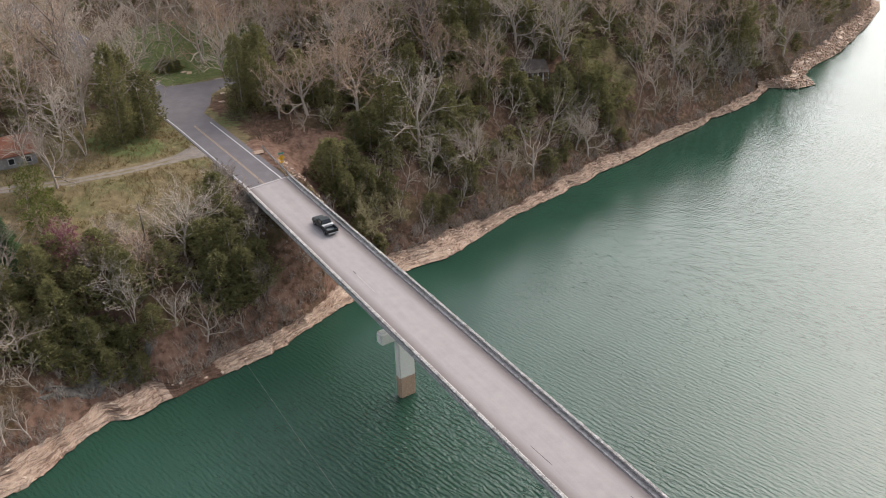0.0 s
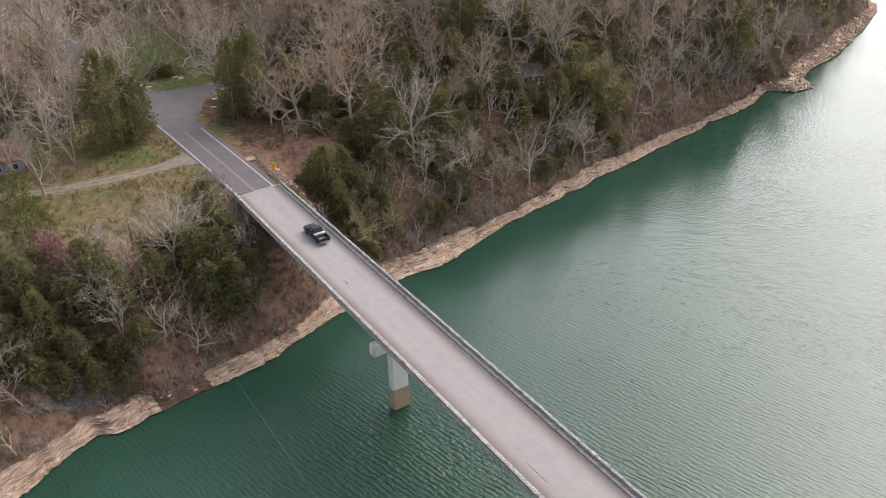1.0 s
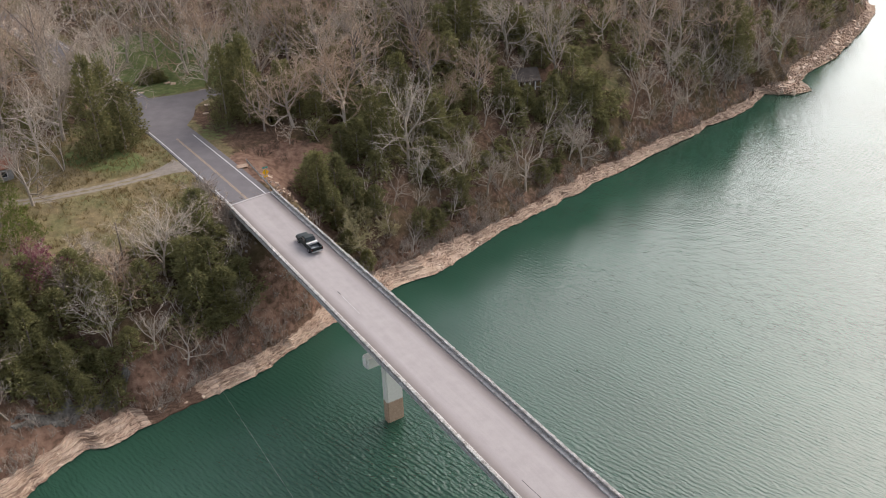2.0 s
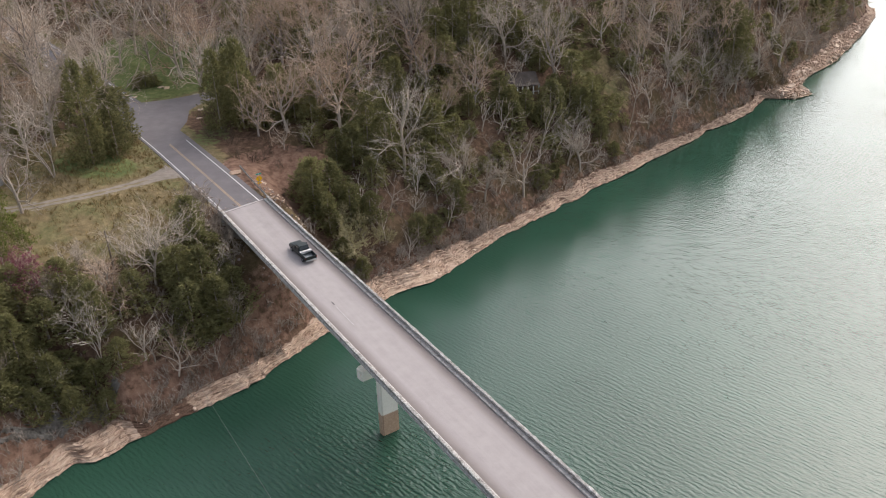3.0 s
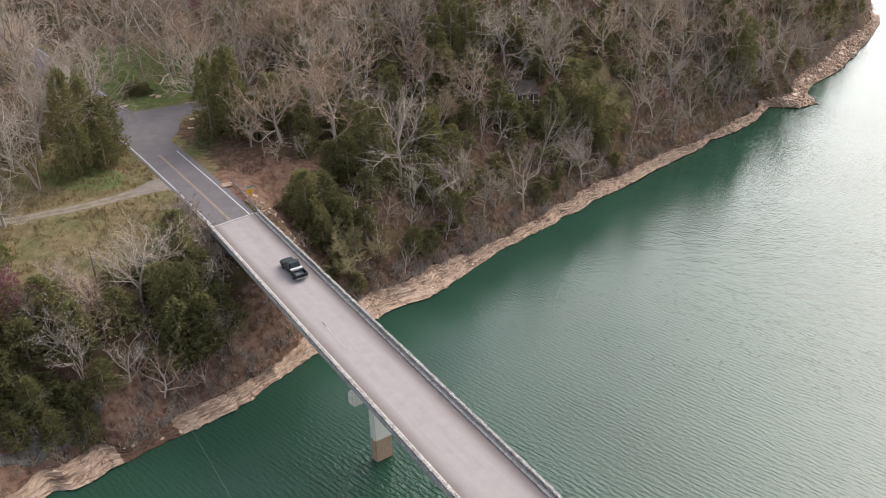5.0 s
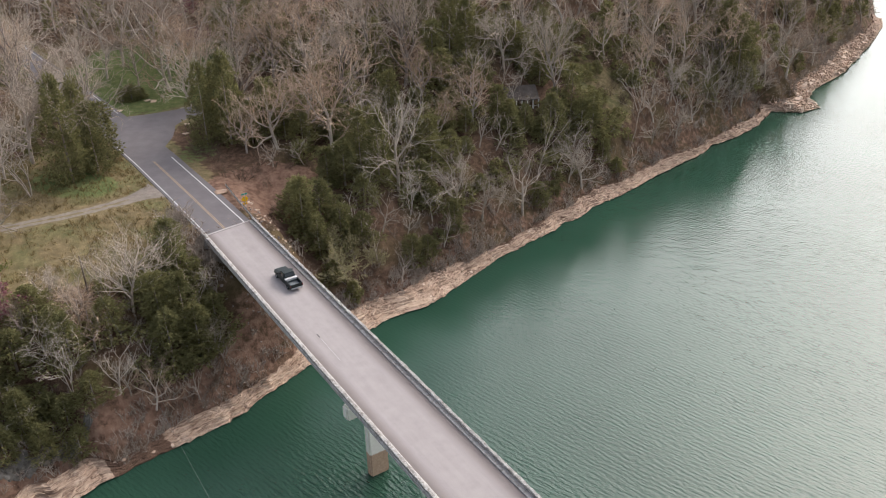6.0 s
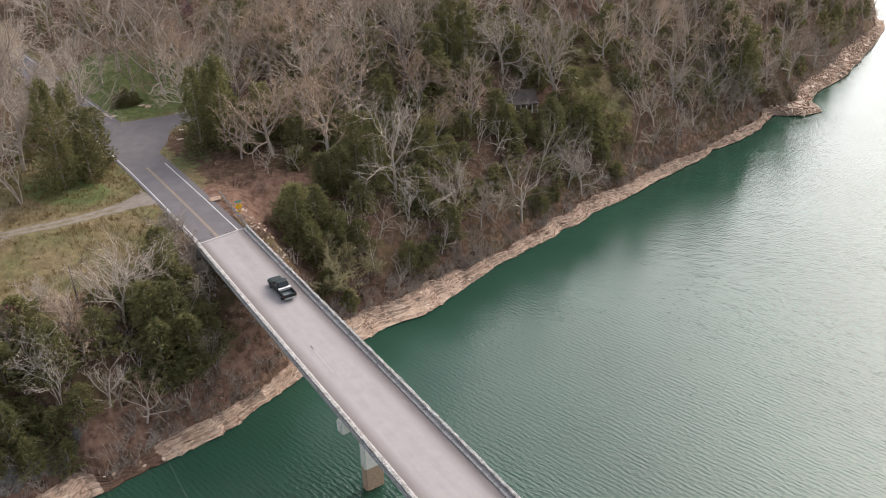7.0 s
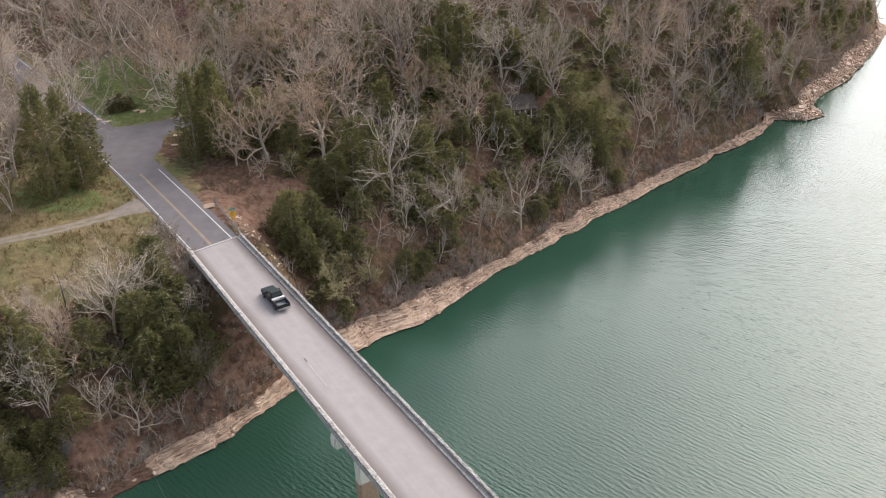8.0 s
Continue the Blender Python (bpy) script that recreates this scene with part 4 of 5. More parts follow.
while young < 100:
    left = rng.random() < 0.32
    u, e = (rng.uniform(22, 72), rng.uniform(4.5, 22)) if left else (rng.uniform(88, 235), rng.uniform(4.5, 34))
    v = e + float(shore_v(u))
    x, y = u * ALONG[0] + v * INLAND[0], u * ALONG[1] + v * INLAND[1]
    w = (x + 31) * 0.8343 + (y - 133.5) * 0.5513
    if math.hypot((x - 39) / 1.3, y - 205) < 10 or e < float(rock_w(u)) + 1.2 or abs(w) < 7 or (4 < w < 15 and e > 12) or any((x - a) ** 2 + (y - b) ** 2 < 9 for a, b, g in placed):
        continue
    plant("young_tree", SNAG[rng.randrange(3)], x, y, rng.uniform(0.45, 0.95) if left else rng.uniform(0.5, 1.0), SNAG_LABEL, "tree", "small pale trees on the lake bank", rng.random() * 360)
    placed.append((x, y, 3.0))
    young += 1
for i, (x, y, high) in enumerate(((-14.7, 140.8, 9.0), (-13.0, 144.2, 7.5), (-17.4, 143.6, 6.5), (-10.4, 144.6, 6.0))):
    plant("budding_shrub", BUSHES[i % 2], x, y, high / 8, "dense olive-tan budding shrub above the shore rock", "shrub", "budding shrubs by the bridge", 80 * i)
    placed.append((x, y, 4.0))
# a spring-green pine and yellow-green trees by the field, two redbuds in bloom
for x, y, size in ((-64.6, 108.2, 0.85), (-67.5, 111.0, 0.8)):
    plant("pine_tree", PINE, x, y, size, "bright green young pine on the bank below the field", "tree", "", 40 * x)
    placed.append((x, y, 3.0))
for i, (x, y, size) in enumerate(((-63.2, 116.5, 0.5), (-66.0, 120.5, 0.55), (-69.5, 125.5, 0.5), (-60.0, 118.5, 0.4), (-70.0, 132.5, 0.35))):
    leafy("leafing_tree", BARE_FAR[3], x, y, size, "small yellow-green tree coming into leaf beside dry grass", M_SPRING, 900, 0.5, 70 * i, 200 + i, "trees coming into leaf")
    placed.append((x, y, 3.5))
for i, (x, y, size) in enumerate(((-57.6, 112.6, 0.62), (-65.0, 237.0, 0.55), (-60.5, 111.5, 0.5))):
    leafy("redbud_tree", BARE_FAR[3], x, y, size, "small redbud tree in dull pink bloom", M_BLOSSOM, 1000, 0.45, 50 * i, 300 + i)
    placed.append((x, y, 4.0))

HOUSE_AT, CABIN_AT = (-79.8, 142.6), (19.5, 197.0)


def wooded(x, y):
    """How thickly trees stand here, 0 to 1."""
    u, e = inland(x, y)
    if e < 5.0 or e < float(rock_w(u)) + 1.6:
        return 0
    d = min(float(near_line(x, y, ROAD)[0]) - 1.5, float(near_line(x, y, SIDE)[0]), float(near_line(x, y, DRIVE)[0]) + 1.0)
    if d < 5.5:
        return 0
    w = (x + 31) * 0.8343 + (y - 133.5) * 0.5513
    s = (x + 31) * 0.5513 - (y - 133.5) * 0.8343
    if abs(w) < 7.0 and s > -2:
        return 0
    if w < 0 and 21 < e < 62 and u < 84:
        return 0.0
    if math.hypot((x + 67) / 22, (y - 205) / 22) < 1:
        return 0.06
    if math.hypot((x - 39) / 1.3, y - 206.5) < 10 or math.hypot(x - HOUSE_AT[0], y - HOUSE_AT[1]) < 8 or math.hypot(x + 59.5, y - 225) < 6 or math.hypot((x - CABIN_AT[0]) / 0.8, (y - CABIN_AT[1] + 6) / 1.5) < 7:
        return 0
    if (4.5 < w < 15 and -48 < s < 2) or (-13 < w < 0 and -16 < s < 12 and e > 10) or (234 < u < 262 and e < 7) or (262 <= u < 354 and e < 6.0):
        return 0
    if w < 0 and e > 95:
        return 0.55 if e < 150 else 0.3
    return 1.0


rng = random.Random(5)
near_trees, near_cedars, far_spots, far_cedars = 0, 0, [], []
for _ in range(30000):
    u, e = rng.uniform(6, 372), 5.0 + 190 * rng.random() ** 1.35
    v = e + float(shore_v(u))
    x, y = u * ALONG[0] + v * INLAND[0], u * ALONG[1] + v * INLAND[1]
    if y > 345 + 0.1 * x or x < -0.42 * y - 35:
        continue
    if not clear_of(x, y, 3.4) and not clear_of(x, y, 5.2):
        continue
    k = wooded(x, y)
    if rng.random() > k:
        continue
    back = math.hypot(x - 3, y - 12)
    front = (e < 38 and 86 < u < 178) or (u < 76 and e < 24)
    if 0 < (x + 31) * 0.8343 + (y - 133.5) * 0.5513 < 27 and e < 30 and u < 108:
        continue
    gap = (6.0 if u < 76 else 8.8) if front else (6.8 if e > 14 else 5.4) if back < 265 else 5.2
    grove = bumpy(x * 0.035, y * 0.035, 9) + (0.45 if u < 74 and e < 24 else 0.0) + (0.25 if e < 45 and u > 90 else 0)
    if rng.random() < (0.4 if front and u < 76 else 0.7 if front else 0.26 + 0.45 * float(grove)):
        if not clear_of(x, y, 3.4):
            continue
        size = rng.uniform(0.45, 0.8) if u < 82 else rng.uniform(0.7, 1.15) if e > 10 else rng.uniform(0.5, 0.85)
        if near_cedars < 135 and back < 215:
            i = rng.randrange(5)
            set_cedar(i, x, y, size * (8, 9.5, 6.5, 11, 4.6)[i], rng.random() * 360)
            near_cedars += 1
        elif len(far_cedars) < 150:
            far_cedars.append((x, y, size, rng.random() * 6.283))
            placed.append((x, y, 3.2))
        continue
    if not clear_of(x, y, gap):
        continue
    size = rng.uniform(0.75, 1.15) * (0.72 if e < 10 else 0.95 if e < 18 else 1.05) * (0.62 if u < 80 and e < 40 else 1.0)
    placed.append((x, y, gap))
    if near_trees < 250 and back < (265 if e < 62 and u > 140 else 225):
        i = rng.randrange(4)
        kind = BARE_FAR[i] if rng.random() < (0.45 if back > 185 else 0.3) else BARE_NEAR[rng.randrange(6)]
        plant("bare_tree", kind, x, y, size, TAN if kind[1].materials[0] == M_TWIG_TAN else PALE, "tree", "bare trees on the lake bank", rng.random() * 360)
        near_trees += 1
    elif len(far_spots) < 480:
        far_spots.append((x, y, size, rng.random() * 6.283))


def scattered(name, meshes, spots, label, category, sink=0.1):
    """Many copies joined into one object, for woods and brush that nobody could count."""
    arrays = []
    for me in meshes:
        v = np.empty(len(me.vertices) * 3)
        me.vertices.foreach_get("co", v)
        arrays.append((v.reshape(-1, 3), [tuple(p.vertices) for p in me.polygons]))
    verts, faces, at = [], [], 0
    for i, (x, y, size, turn, *base) in enumerate(spots):
        v, f = arrays[i % len(arrays)]
        c, s = math.cos(turn), math.sin(turn)
        w = np.stack([v[:, 0] * c - v[:, 1] * s, v[:, 0] * s + v[:, 1] * c, v[:, 2]], 1) * size + (x, y, (base[0] if base else max(0.0, float(ground_z(x, y)))) - sink)
        verts.append(w)
        faces += [tuple(q + at for q in p) for p in f]
        at += len(v)
    me = mesh_of(name, np.concatenate(verts), faces, meshes[0].materials[0])
    return tagged(new(name, me), label, category, kind="stuff")


for i in range(2):
    spots = far_spots[i::2]
    scattered("far_woods", [FAR_WOODS[i][1]], spots, "bare grey-brown woods on the far hillside", "woods")
    scattered("far_trunks", [FAR_WOODS[i][0]], spots, "grey trunks of the bare far woods", "woods")
scattered("far_cedars", [mesh_of("crown", *conifer_crown(random.Random(91), 9, 2.6, 300, 0.55, 1.0), M_CEDAR)], far_cedars, "dark green cedars among the far woods", "woods")


# ---- brush ----
def brush_mesh(seed, stems, high):
    rng = random.Random(seed)
    verts, faces = [], []
    for _ in range(stems):
        p = Vector((rng.gauss(0, 0.35), rng.gauss(0, 0.35), -0.15))
        d = Vector((rng.gauss(0, 0.5), rng.gauss(0, 0.5), 1)).normalized()
        l = high * rng.uniform(0.5, 1.1)
        path = [p, p + d * l * 0.5, p + (d + Vector((rng.gauss(0, 0.25), rng.gauss(0, 0.25), 0))) * l]
        tube(verts, faces, path, [0.045, 0.03, 0.015], 3)
        for _ in range(4):
            q = path[1].lerp(path[2], rng.random())
            w = (d + Vector((rng.gauss(0, 0.8), rng.gauss(0, 0.8), rng.gauss(0, 0.4)))).normalized()
            tube(verts, faces, [q, q + w * l * rng.uniform(0.25, 0.5)], [0.028, 0.014], 3)
    return verts, faces


rng = random.Random(8)
low, mid = [], []
for _ in range(9000):
    u = rng.uniform(8, 345)
    e = float(rock_w(u)) + 0.1 + 60 * rng.random() ** 1.8
    v = e + float(shore_v(u))
    x, y = u * ALONG[0] + v * INLAND[0], u * ALONG[1] + v * INLAND[1]
    w = (x + 31) * 0.8343 + (y - 133.5) * 0.5513
    if abs(w) < 4.8 and e > 9 or min(float(near_line(x, y, ROAD)[0]), float(near_line(x, y, SIDE)[0]) - 1.5) < 6.5 or (w < 0 and e > 23):
        continue
    if e < 12 and len(low) < 900:
        low.append((x, y, rng.uniform(0.6, 1.35), rng.random() * 6.283))
    elif e >= 12 and len(mid) < 950:
        mid.append((x, y, rng.uniform(0.7, 1.4), rng.random() * 6.283))
for _ in range(75):      # the tangle over the ledge beside the bridge
    u = rng.uniform(93, 128)
    v = float(shore_v(u)) + float(rock_w(u)) + rng.uniform(-0.2, 3.0)
    low.append((u * ALONG[0] + v * INLAND[0], u * ALONG[1] + v * INLAND[1], rng.uniform(0.7, 1.4), rng.random() * 6.283))
for _ in range(340):     # the shaded bank west of the bridge
    u = rng.uniform(56, 90)
    e = float(rock_w(u)) + rng.uniform(0.3, 15)
    v = e + float(shore_v(u))
    x, y = u * ALONG[0] + v * INLAND[0], u * ALONG[1] + v * INLAND[1]
    if (x + 31) * 0.8343 + (y - 133.5) * 0.5513 < -4.6:
        (low if rng.random() < 0.5 else mid).append((x, y, rng.uniform(0.4, 1.1), rng.random() * 6.283))
for _ in range(46):      # round the west side of the bridge end
    p = on_bridge(rng.uniform(-9, 9), -rng.uniform(4.9, 9.0))
    low.append((p.x, p.y, rng.uniform(1.0, 2.0), rng.random() * 6.283))
# low evergreen scrub between the trees
rng = random.Random(61)
scrub = []
while len(scrub) < 430:
    left = rng.random() < 0.3
    u, e = (rng.uniform(24, 72), rng.uniform(7.5, 22)) if left else (rng.uniform(92, 234), 7 + 28 * rng.random())
    v = e + float(shore_v(u))
    x, y = u * ALONG[0] + v * INLAND[0], u * ALONG[1] + v * INLAND[1]
    w = (x + 31) * 0.8343 + (y - 133.5) * 0.5513
    if abs(w) < 7 or (4 < w < 14 and e > 12) or bumpy(x * 0.12, y * 0.12, 17) < -0.25:
        continue
    scrub.append((x, y, rng.uniform(0.6, 1.35), rng.random() * 6.283))
scattered("evergreen_scrub", [mesh_of("scrub", *conifer_crown(random.Random(95 + i), h, w, 170, 0.4, 0.5), M_CEDAR) for i, (h, w) in enumerate(((2.6, 1.9), (3.4, 1.7), (1.8, 2.1)))], scrub, "dark olive evergreen scrub beneath the bare trees", "brush", 0.3)
# dry grass of the field and verges
tv, tf = [], []
rng = random.Random(14)
for _ in range(9):
    a = rng.random() * 6.283
    p, d = Vector((rng.gauss(0, 0.25), rng.gauss(0, 0.25), 0)), Vector((math.cos(a) * 0.25, math.sin(a) * 0.25, rng.uniform(0.35, 0.8)))
    n2 = Vector((-math.sin(a), math.cos(a), 0)) * 0.07
    k = len(tv)
    tv += [tuple(p - n2), tuple(p + n2), tuple(p + d)]
    tf.append((k, k + 1, k + 2))
grass = []
for _ in range(9000):
    x, y = rng.uniform(-95, -33), rng.uniform(116, 165)
    u, e = inland(x, y)
    w = (x + 31) * 0.8343 + (y - 133.5) * 0.5513
    if w < -4.5 and 19 < e < 64 and near_line(x, y, DRIVE)[0] > 2.2 and near_line(x, y, ROAD)[0] > 4.6 and bumpy(x * 0.2, y * 0.2, 3) > rng.uniform(-1, 0.8) and len(grass) < 2600:
        grass.append((x, y, rng.uniform(0.5, 1.1), rng.random() * 6.283))
M_GRASS = leaves("dry_meadow_grass", (0.15, 0.11, 0.045), (0.38, 0.28, 0.145))
scattered("meadow_grass", [mesh_of("grass", tv, tf, M_GRASS)], grass, "tufts of dry yellow-brown meadow grass", "grass")
M_BRUSH = mottled("grey_brush_twigs", (0.2, 0.155, 0.12), (0.46, 0.385, 0.32), 2, 0.2, 0.9, 0.0)
# brown twigs, darkened in colour to stand for the shade beneath the trees
M_BRIAR = mottled("shade_brown_brush_twigs", (0.09, 0.06, 0.04), (0.2, 0.14, 0.095), 2, 0.2, 0.9, 0.0)
scattered("shore_brush", [mesh_of("brush", *brush_mesh(1, 11, 2.0), M_BRUSH), mesh_of("brush", *brush_mesh(2, 12, 1.6), M_BRUSH)], low, "tangled grey leafless brush above the shore rock", "brush")
scattered("undergrowth", [mesh_of("brush", *brush_mesh(3, 9, 2.4), M_BRIAR), mesh_of("brush", *brush_mesh(4, 10, 1.8), M_BRIAR)], mid, "brown leafless undergrowth beneath the trees", "brush")


# ---- loose stones on the shore ----
def stone_mesh(seed, flat, tilt=0.0):
    rng = random.Random(seed)
    bm = bmesh.new()
    bmesh.ops.create_cube(bm, size=1)
    bmesh.ops.bevel(bm, geom=bm.edges[:], offset=0.12, segments=1, affect="EDGES")
    for v in bm.verts:
        v.co = Vector((v.co.x * rng.uniform(0.8, 1.2), v.co.y * rng.uniform(0.75, 1.2), v.co.z * flat * rng.uniform(0.7, 1.25)))
    bmesh.ops.rotate(bm, verts=bm.verts[:], cent=(0, 0, 0), matrix=Matrix.Rotation(radians(tilt), 3, "X"))
    return bm_mesh("stone", bm, M_STONE)


def stone_material():
    n = Nodes("broken_limestone")
    f = n.math("ADD", n.math("MULTIPLY", n.noise(3.0, 5, 0.7), 0.6), n.math("MULTIPLY", n.random(), 0.4))
    n.bump(n.noise(6.0, 5, 0.7), 0.5, 0.05)
    return n.done(n.ramp(f, [(0.25, (0.3, 0.2, 0.14)), (0.5, (0.54, 0.4, 0.3)), (0.75, (0.68, 0.55, 0.44))]), 0.9, 0, 0.2)


M_STONE = stone_material()
STONES = [stone_mesh(i, f) for i, f in enumerate((0.3, 0.4, 0.55, 0.25, 0.7))]
RUBBLE = [stone_mesh(20 + i, f, t) for i, (f, t) in enumerate(((0.35, 38), (0.45, 55), (0.3, -30), (0.5, 20), (0.4, -52)))]
rng = random.Random(21)
laid = 0
while laid < 290:
    if laid < 190:      # the broken spur and the beach beyond it
        u, big = rng.uniform(244, 345), rng.uniform(0.6, 1.5)
        e = 0.1 + float(rock_w(u)) * rng.random()
    elif laid < 240:    # ledge slabs along the rest of the shore
        u, big = rng.uniform(24, 235), rng.uniform(0.15, 0.42)
        e = float(rock_w(u)) * rng.uniform(0.02, 0.9)
    else:               # rubble beside the bridge end
        u, e, big = rng.uniform(80, 92), rng.uniform(6, 24), rng.uniform(0.15, 0.4)
    v = e + float(shore_v(u))
    x, y = u * ALONG[0] + v * INLAND[0], u * ALONG[1] + v * INLAND[1]
    if laid >= 240:
        w = (x + 31) * 0.8343 + (y - 133.5) * 0.5513
        if not (4.9 < w < 9.0 or -9.0 < w < -4.9):
            continue
    z = float(ground_z(x, y)) + (0.06 if laid >= 240 else 0.12)
    if laid < 240:
        z = rock_z(u, e, float(rock_w(u))) + 0.03
    lean = 38 if laid < 190 else 14
    m = pose(x, y, z, rng.uniform(-lean, lean), rng.uniform(-lean, lean), rng.uniform(0, 360)) @ Matrix.Diagonal((big * 1.3, big, big, 1))
    part("stone", STONES[rng.randrange(5)], shore_rock, m=m)
    laid += 1

# a grey ledge standing out of the brown bank
M_OUTCROP = mottled("grey_weathered_limestone", (0.09, 0.074, 0.06), (0.25, 0.225, 0.195), 3.0, 0.9, 0.95, 0.6, 0.1, 0.0, 0.1)


def build_outcrop(u0, u1, v_of):
    verts, faces = [], []
    profile = [(-1.7, -1.0), (-1.6, 0.2), (-1.35, 0.75), (-1.0, 0.95), (-0.85, 1.45), (-0.6, 1.8), (-0.2, 2.0), (0.0, 2.45), (0.5, 2.75), (1.6, 3.0), (3.0, 2.6)]
    us = np.arange(u0, u1, 0.22)
    k = len(profile)
    for i, u in enumerate(us):
        ends = float(ease(u, u0, u0 + 3.5) * (1 - ease(u, u1 - 3.5, u1)))
        v0 = float(np.interp(u, *v_of)) + 0.6 * noise.noise((u * 0.3, 1.0, 0))
        foot = float(ground_z(u * ALONG[0] + (v0 - 1.5) * INLAND[0], u * ALONG[1] + (v0 - 1.5) * INLAND[1]))
        for j, (dv, dz) in enumerate(profile):
            v = v0 + dv + 0.4 * noise.noise((u * 0.8, j * 0.9, 2.0)) + 0.35 * noise.noise((u * 2.3, j * 1.7, 5.0))
            z = foot + dz * 0.68 * (0.15 + 0.85 * ends) * (1 + 0.25 * noise.noise((u * 0.4, j * 0.2, 8.0))) - 1.1 * (1 - ends)
            verts.append((u * ALONG[0] + v * INLAND[0], u * ALONG[1] + v * INLAND[1], z))
        if i:
            faces += [((i - 1) * k + j, i * k + j, i * k + j + 1, (i - 1) * k + j + 1) for j in range(k - 1)]
    tagged(new("limestone_outcrop", mesh_of("limestone_outcrop", verts, faces, M_OUTCROP)), "low grey limestone ledge in the brown lake bank", "rock")


build_outcrop(30.0, 51.0, ([30, 35, 42, 48, 51], [105.6, 104.6, 103.2, 102.9, 103.0]))

rubble = []
for _ in range(1450):
    u = rng.uniform(243, 352)
    e = 0.1 + float(rock_w(u)) * 1.05 * rng.random()
    v = e + float(shore_v(u))
    rubble.append((u * ALONG[0] + v * INLAND[0], u * ALONG[1] + v * INLAND[1], rng.uniform(0.35, 1.0), rng.gauss(0.85, 0.5), rock_z(u, e, float(rock_w(u))) + 0.05))
scattered("rubble", RUBBLE, rubble, "heaped tan broken stone on the shore spur", "rock", 0.0)

shingle = []
for _ in range(900):     # broken stone in the litter beside and beneath the bridge end
    u = rng.uniform(60, 93)
    e = float(rock_w(u)) + rng.uniform(0.2, 17)
    v = e + float(shore_v(u))
    x, y = u * ALONG[0] + v * INLAND[0], u * ALONG[1] + v * INLAND[1]
    w = (x + 31) * 0.8343 + (y - 133.5) * 0.5513
    if -10 < w < 7 and bumpy(x * 0.25, y * 0.25, 31) > rng.uniform(-1.0, 0.6):
        shingle.append((x, y, rng.uniform(0.12, 0.42), rng.random() * 6.283))
M_SHINGLE = mottled("grey_brown_broken_stone", (0.1, 0.075, 0.062), (0.36, 0.29, 0.25), 3, 0.6)
shingle_meshes = [me.copy() for me in RUBBLE]
for me in shingle_meshes:
    me.materials[0] = M_SHINGLE
scattered("bank_stones", shingle_meshes, shingle, "small grey-brown stones scattered in the leaf litter", "stone", -0.02)

# pale stones along the edge of the lawn and at the verge
for x, y, big in ((-73.5, 190.5, 1.3), (-71.0, 189.0, 1.0), (-68.2, 187.8, 0.9), (-66.0, 186.8, 0.8), (-62.0, 193.0, 0.9), (-60.5, 192.5, 1.1), (-35.5, 147.3, 1.4), (-48.9, 177.5, 0.9), (-48.4, 173.5, 0.8)):
    b = new("boulder", STONES[0 if big > 1 else 3])
    b.matrix_basis = pose(x, y, float(ground_z(x, y)) + 0.08, 4, -5, 40 * x) @ Matrix.Diagonal((big * 1.4, big, big, 1))
    tagged(b, "flat pale stone lying on the grass verge", "stone", "pale stones on the verge")

# ---- guard rails, sign, cable ----
M_STEEL = mottled("galvanised_steel", (0.34, 0.34, 0.34), (0.5, 0.5, 0.49), 7, 0.8, 0.5, 0.1, metal=0.6)
M_POST = mottled("weathered_timber", (0.13, 0.1, 0.075), (0.24, 0.19, 0.15), 9, 1.2)


def guard_rail(line, label):
    """A corrugated steel beam on timber posts, following the ground's edge."""
    g = thing("guard_rail", label, "guard rail", group="guard rails at the bridge end")
    pts = [Vector(p) for p in line]
    fine = []
    for a, b in zip(pts, pts[1:]):
        fine += [a.lerp(b, i / 6) for i in range(6)]
    fine.append(pts[-1])
    for _ in range(4):
        fine = [fine[0]] + [(fine[i - 1] + 2 * fine[i] + fine[i + 1]) / 4 for i in range(1, len(fine) - 1)] + [fine[-1]]
    shape = ((0.0, 0.42), (0.06, 0.48), (0.06, 0.53), (0.0, 0.58), (0.06, 0.63), (0.06, 0.68), (0.0, 0.74), (-0.02, 0.74), (-0.02, 0.42))
    verts, faces, k = [], [], len(shape)
    for i, p in enumerate(fine):
        t = (fine[min(i + 1, len(fine) - 1)] - fine[max(i - 1, 0)]).normalized()
        n = Vector((t.y, -t.x, 0)).normalized()
        verts += [p + n * a + Vector((0, 0, b)) for a, b in shape]
        if i:
            faces += [((i - 1) * k + j, (i - 1) * k + (j + 1) % k, i * k + (j + 1) % k, i * k + j) for j in range(k)]
    faces += [tuple(range(k)), tuple(len(verts) - 1 - j for j in range(k))]
    part("beam", mesh_of("beam", verts, faces, M_STEEL), g)
    post = bm_mesh("post", box_bm((-0.08, -0.08, -0.6), (0.08, 0.08, 0.78), 0.012), M_POST)
    for i in range(0, len(fine), 2):
        t = (fine[min(i + 1, len(fine) - 1)] - fine[max(i - 1, 0)]).normalized()
        p = fine[i] + Vector((-t.y, t.x, 0)).normalized() * 0.12
        part("post", post, g, m=pose(p.x, p.y, p.z, 0, 0, math.degrees(math.atan2(t.y, t.x))))
    return g


def beside_road(s, w):
    p = on_bridge(s, w)
    return (p.x, p.y, max(float(ground_z(p.x, p.y)), 0))


guard_rail([beside_road(-15.5, 5.3), beside_road(-11, 4.9), beside_road(-6, 4.6), beside_road(-1.2, 4.35)], "grey steel guard rail on the verge beside the sign")
guard_rail([beside_road(-0.8, -4.3), beside_road(-5, -4.45), beside_road(-9.5, -4.75), beside_road(-12.5, -5.1)], "grey steel guard rail beside brush at the road edge")

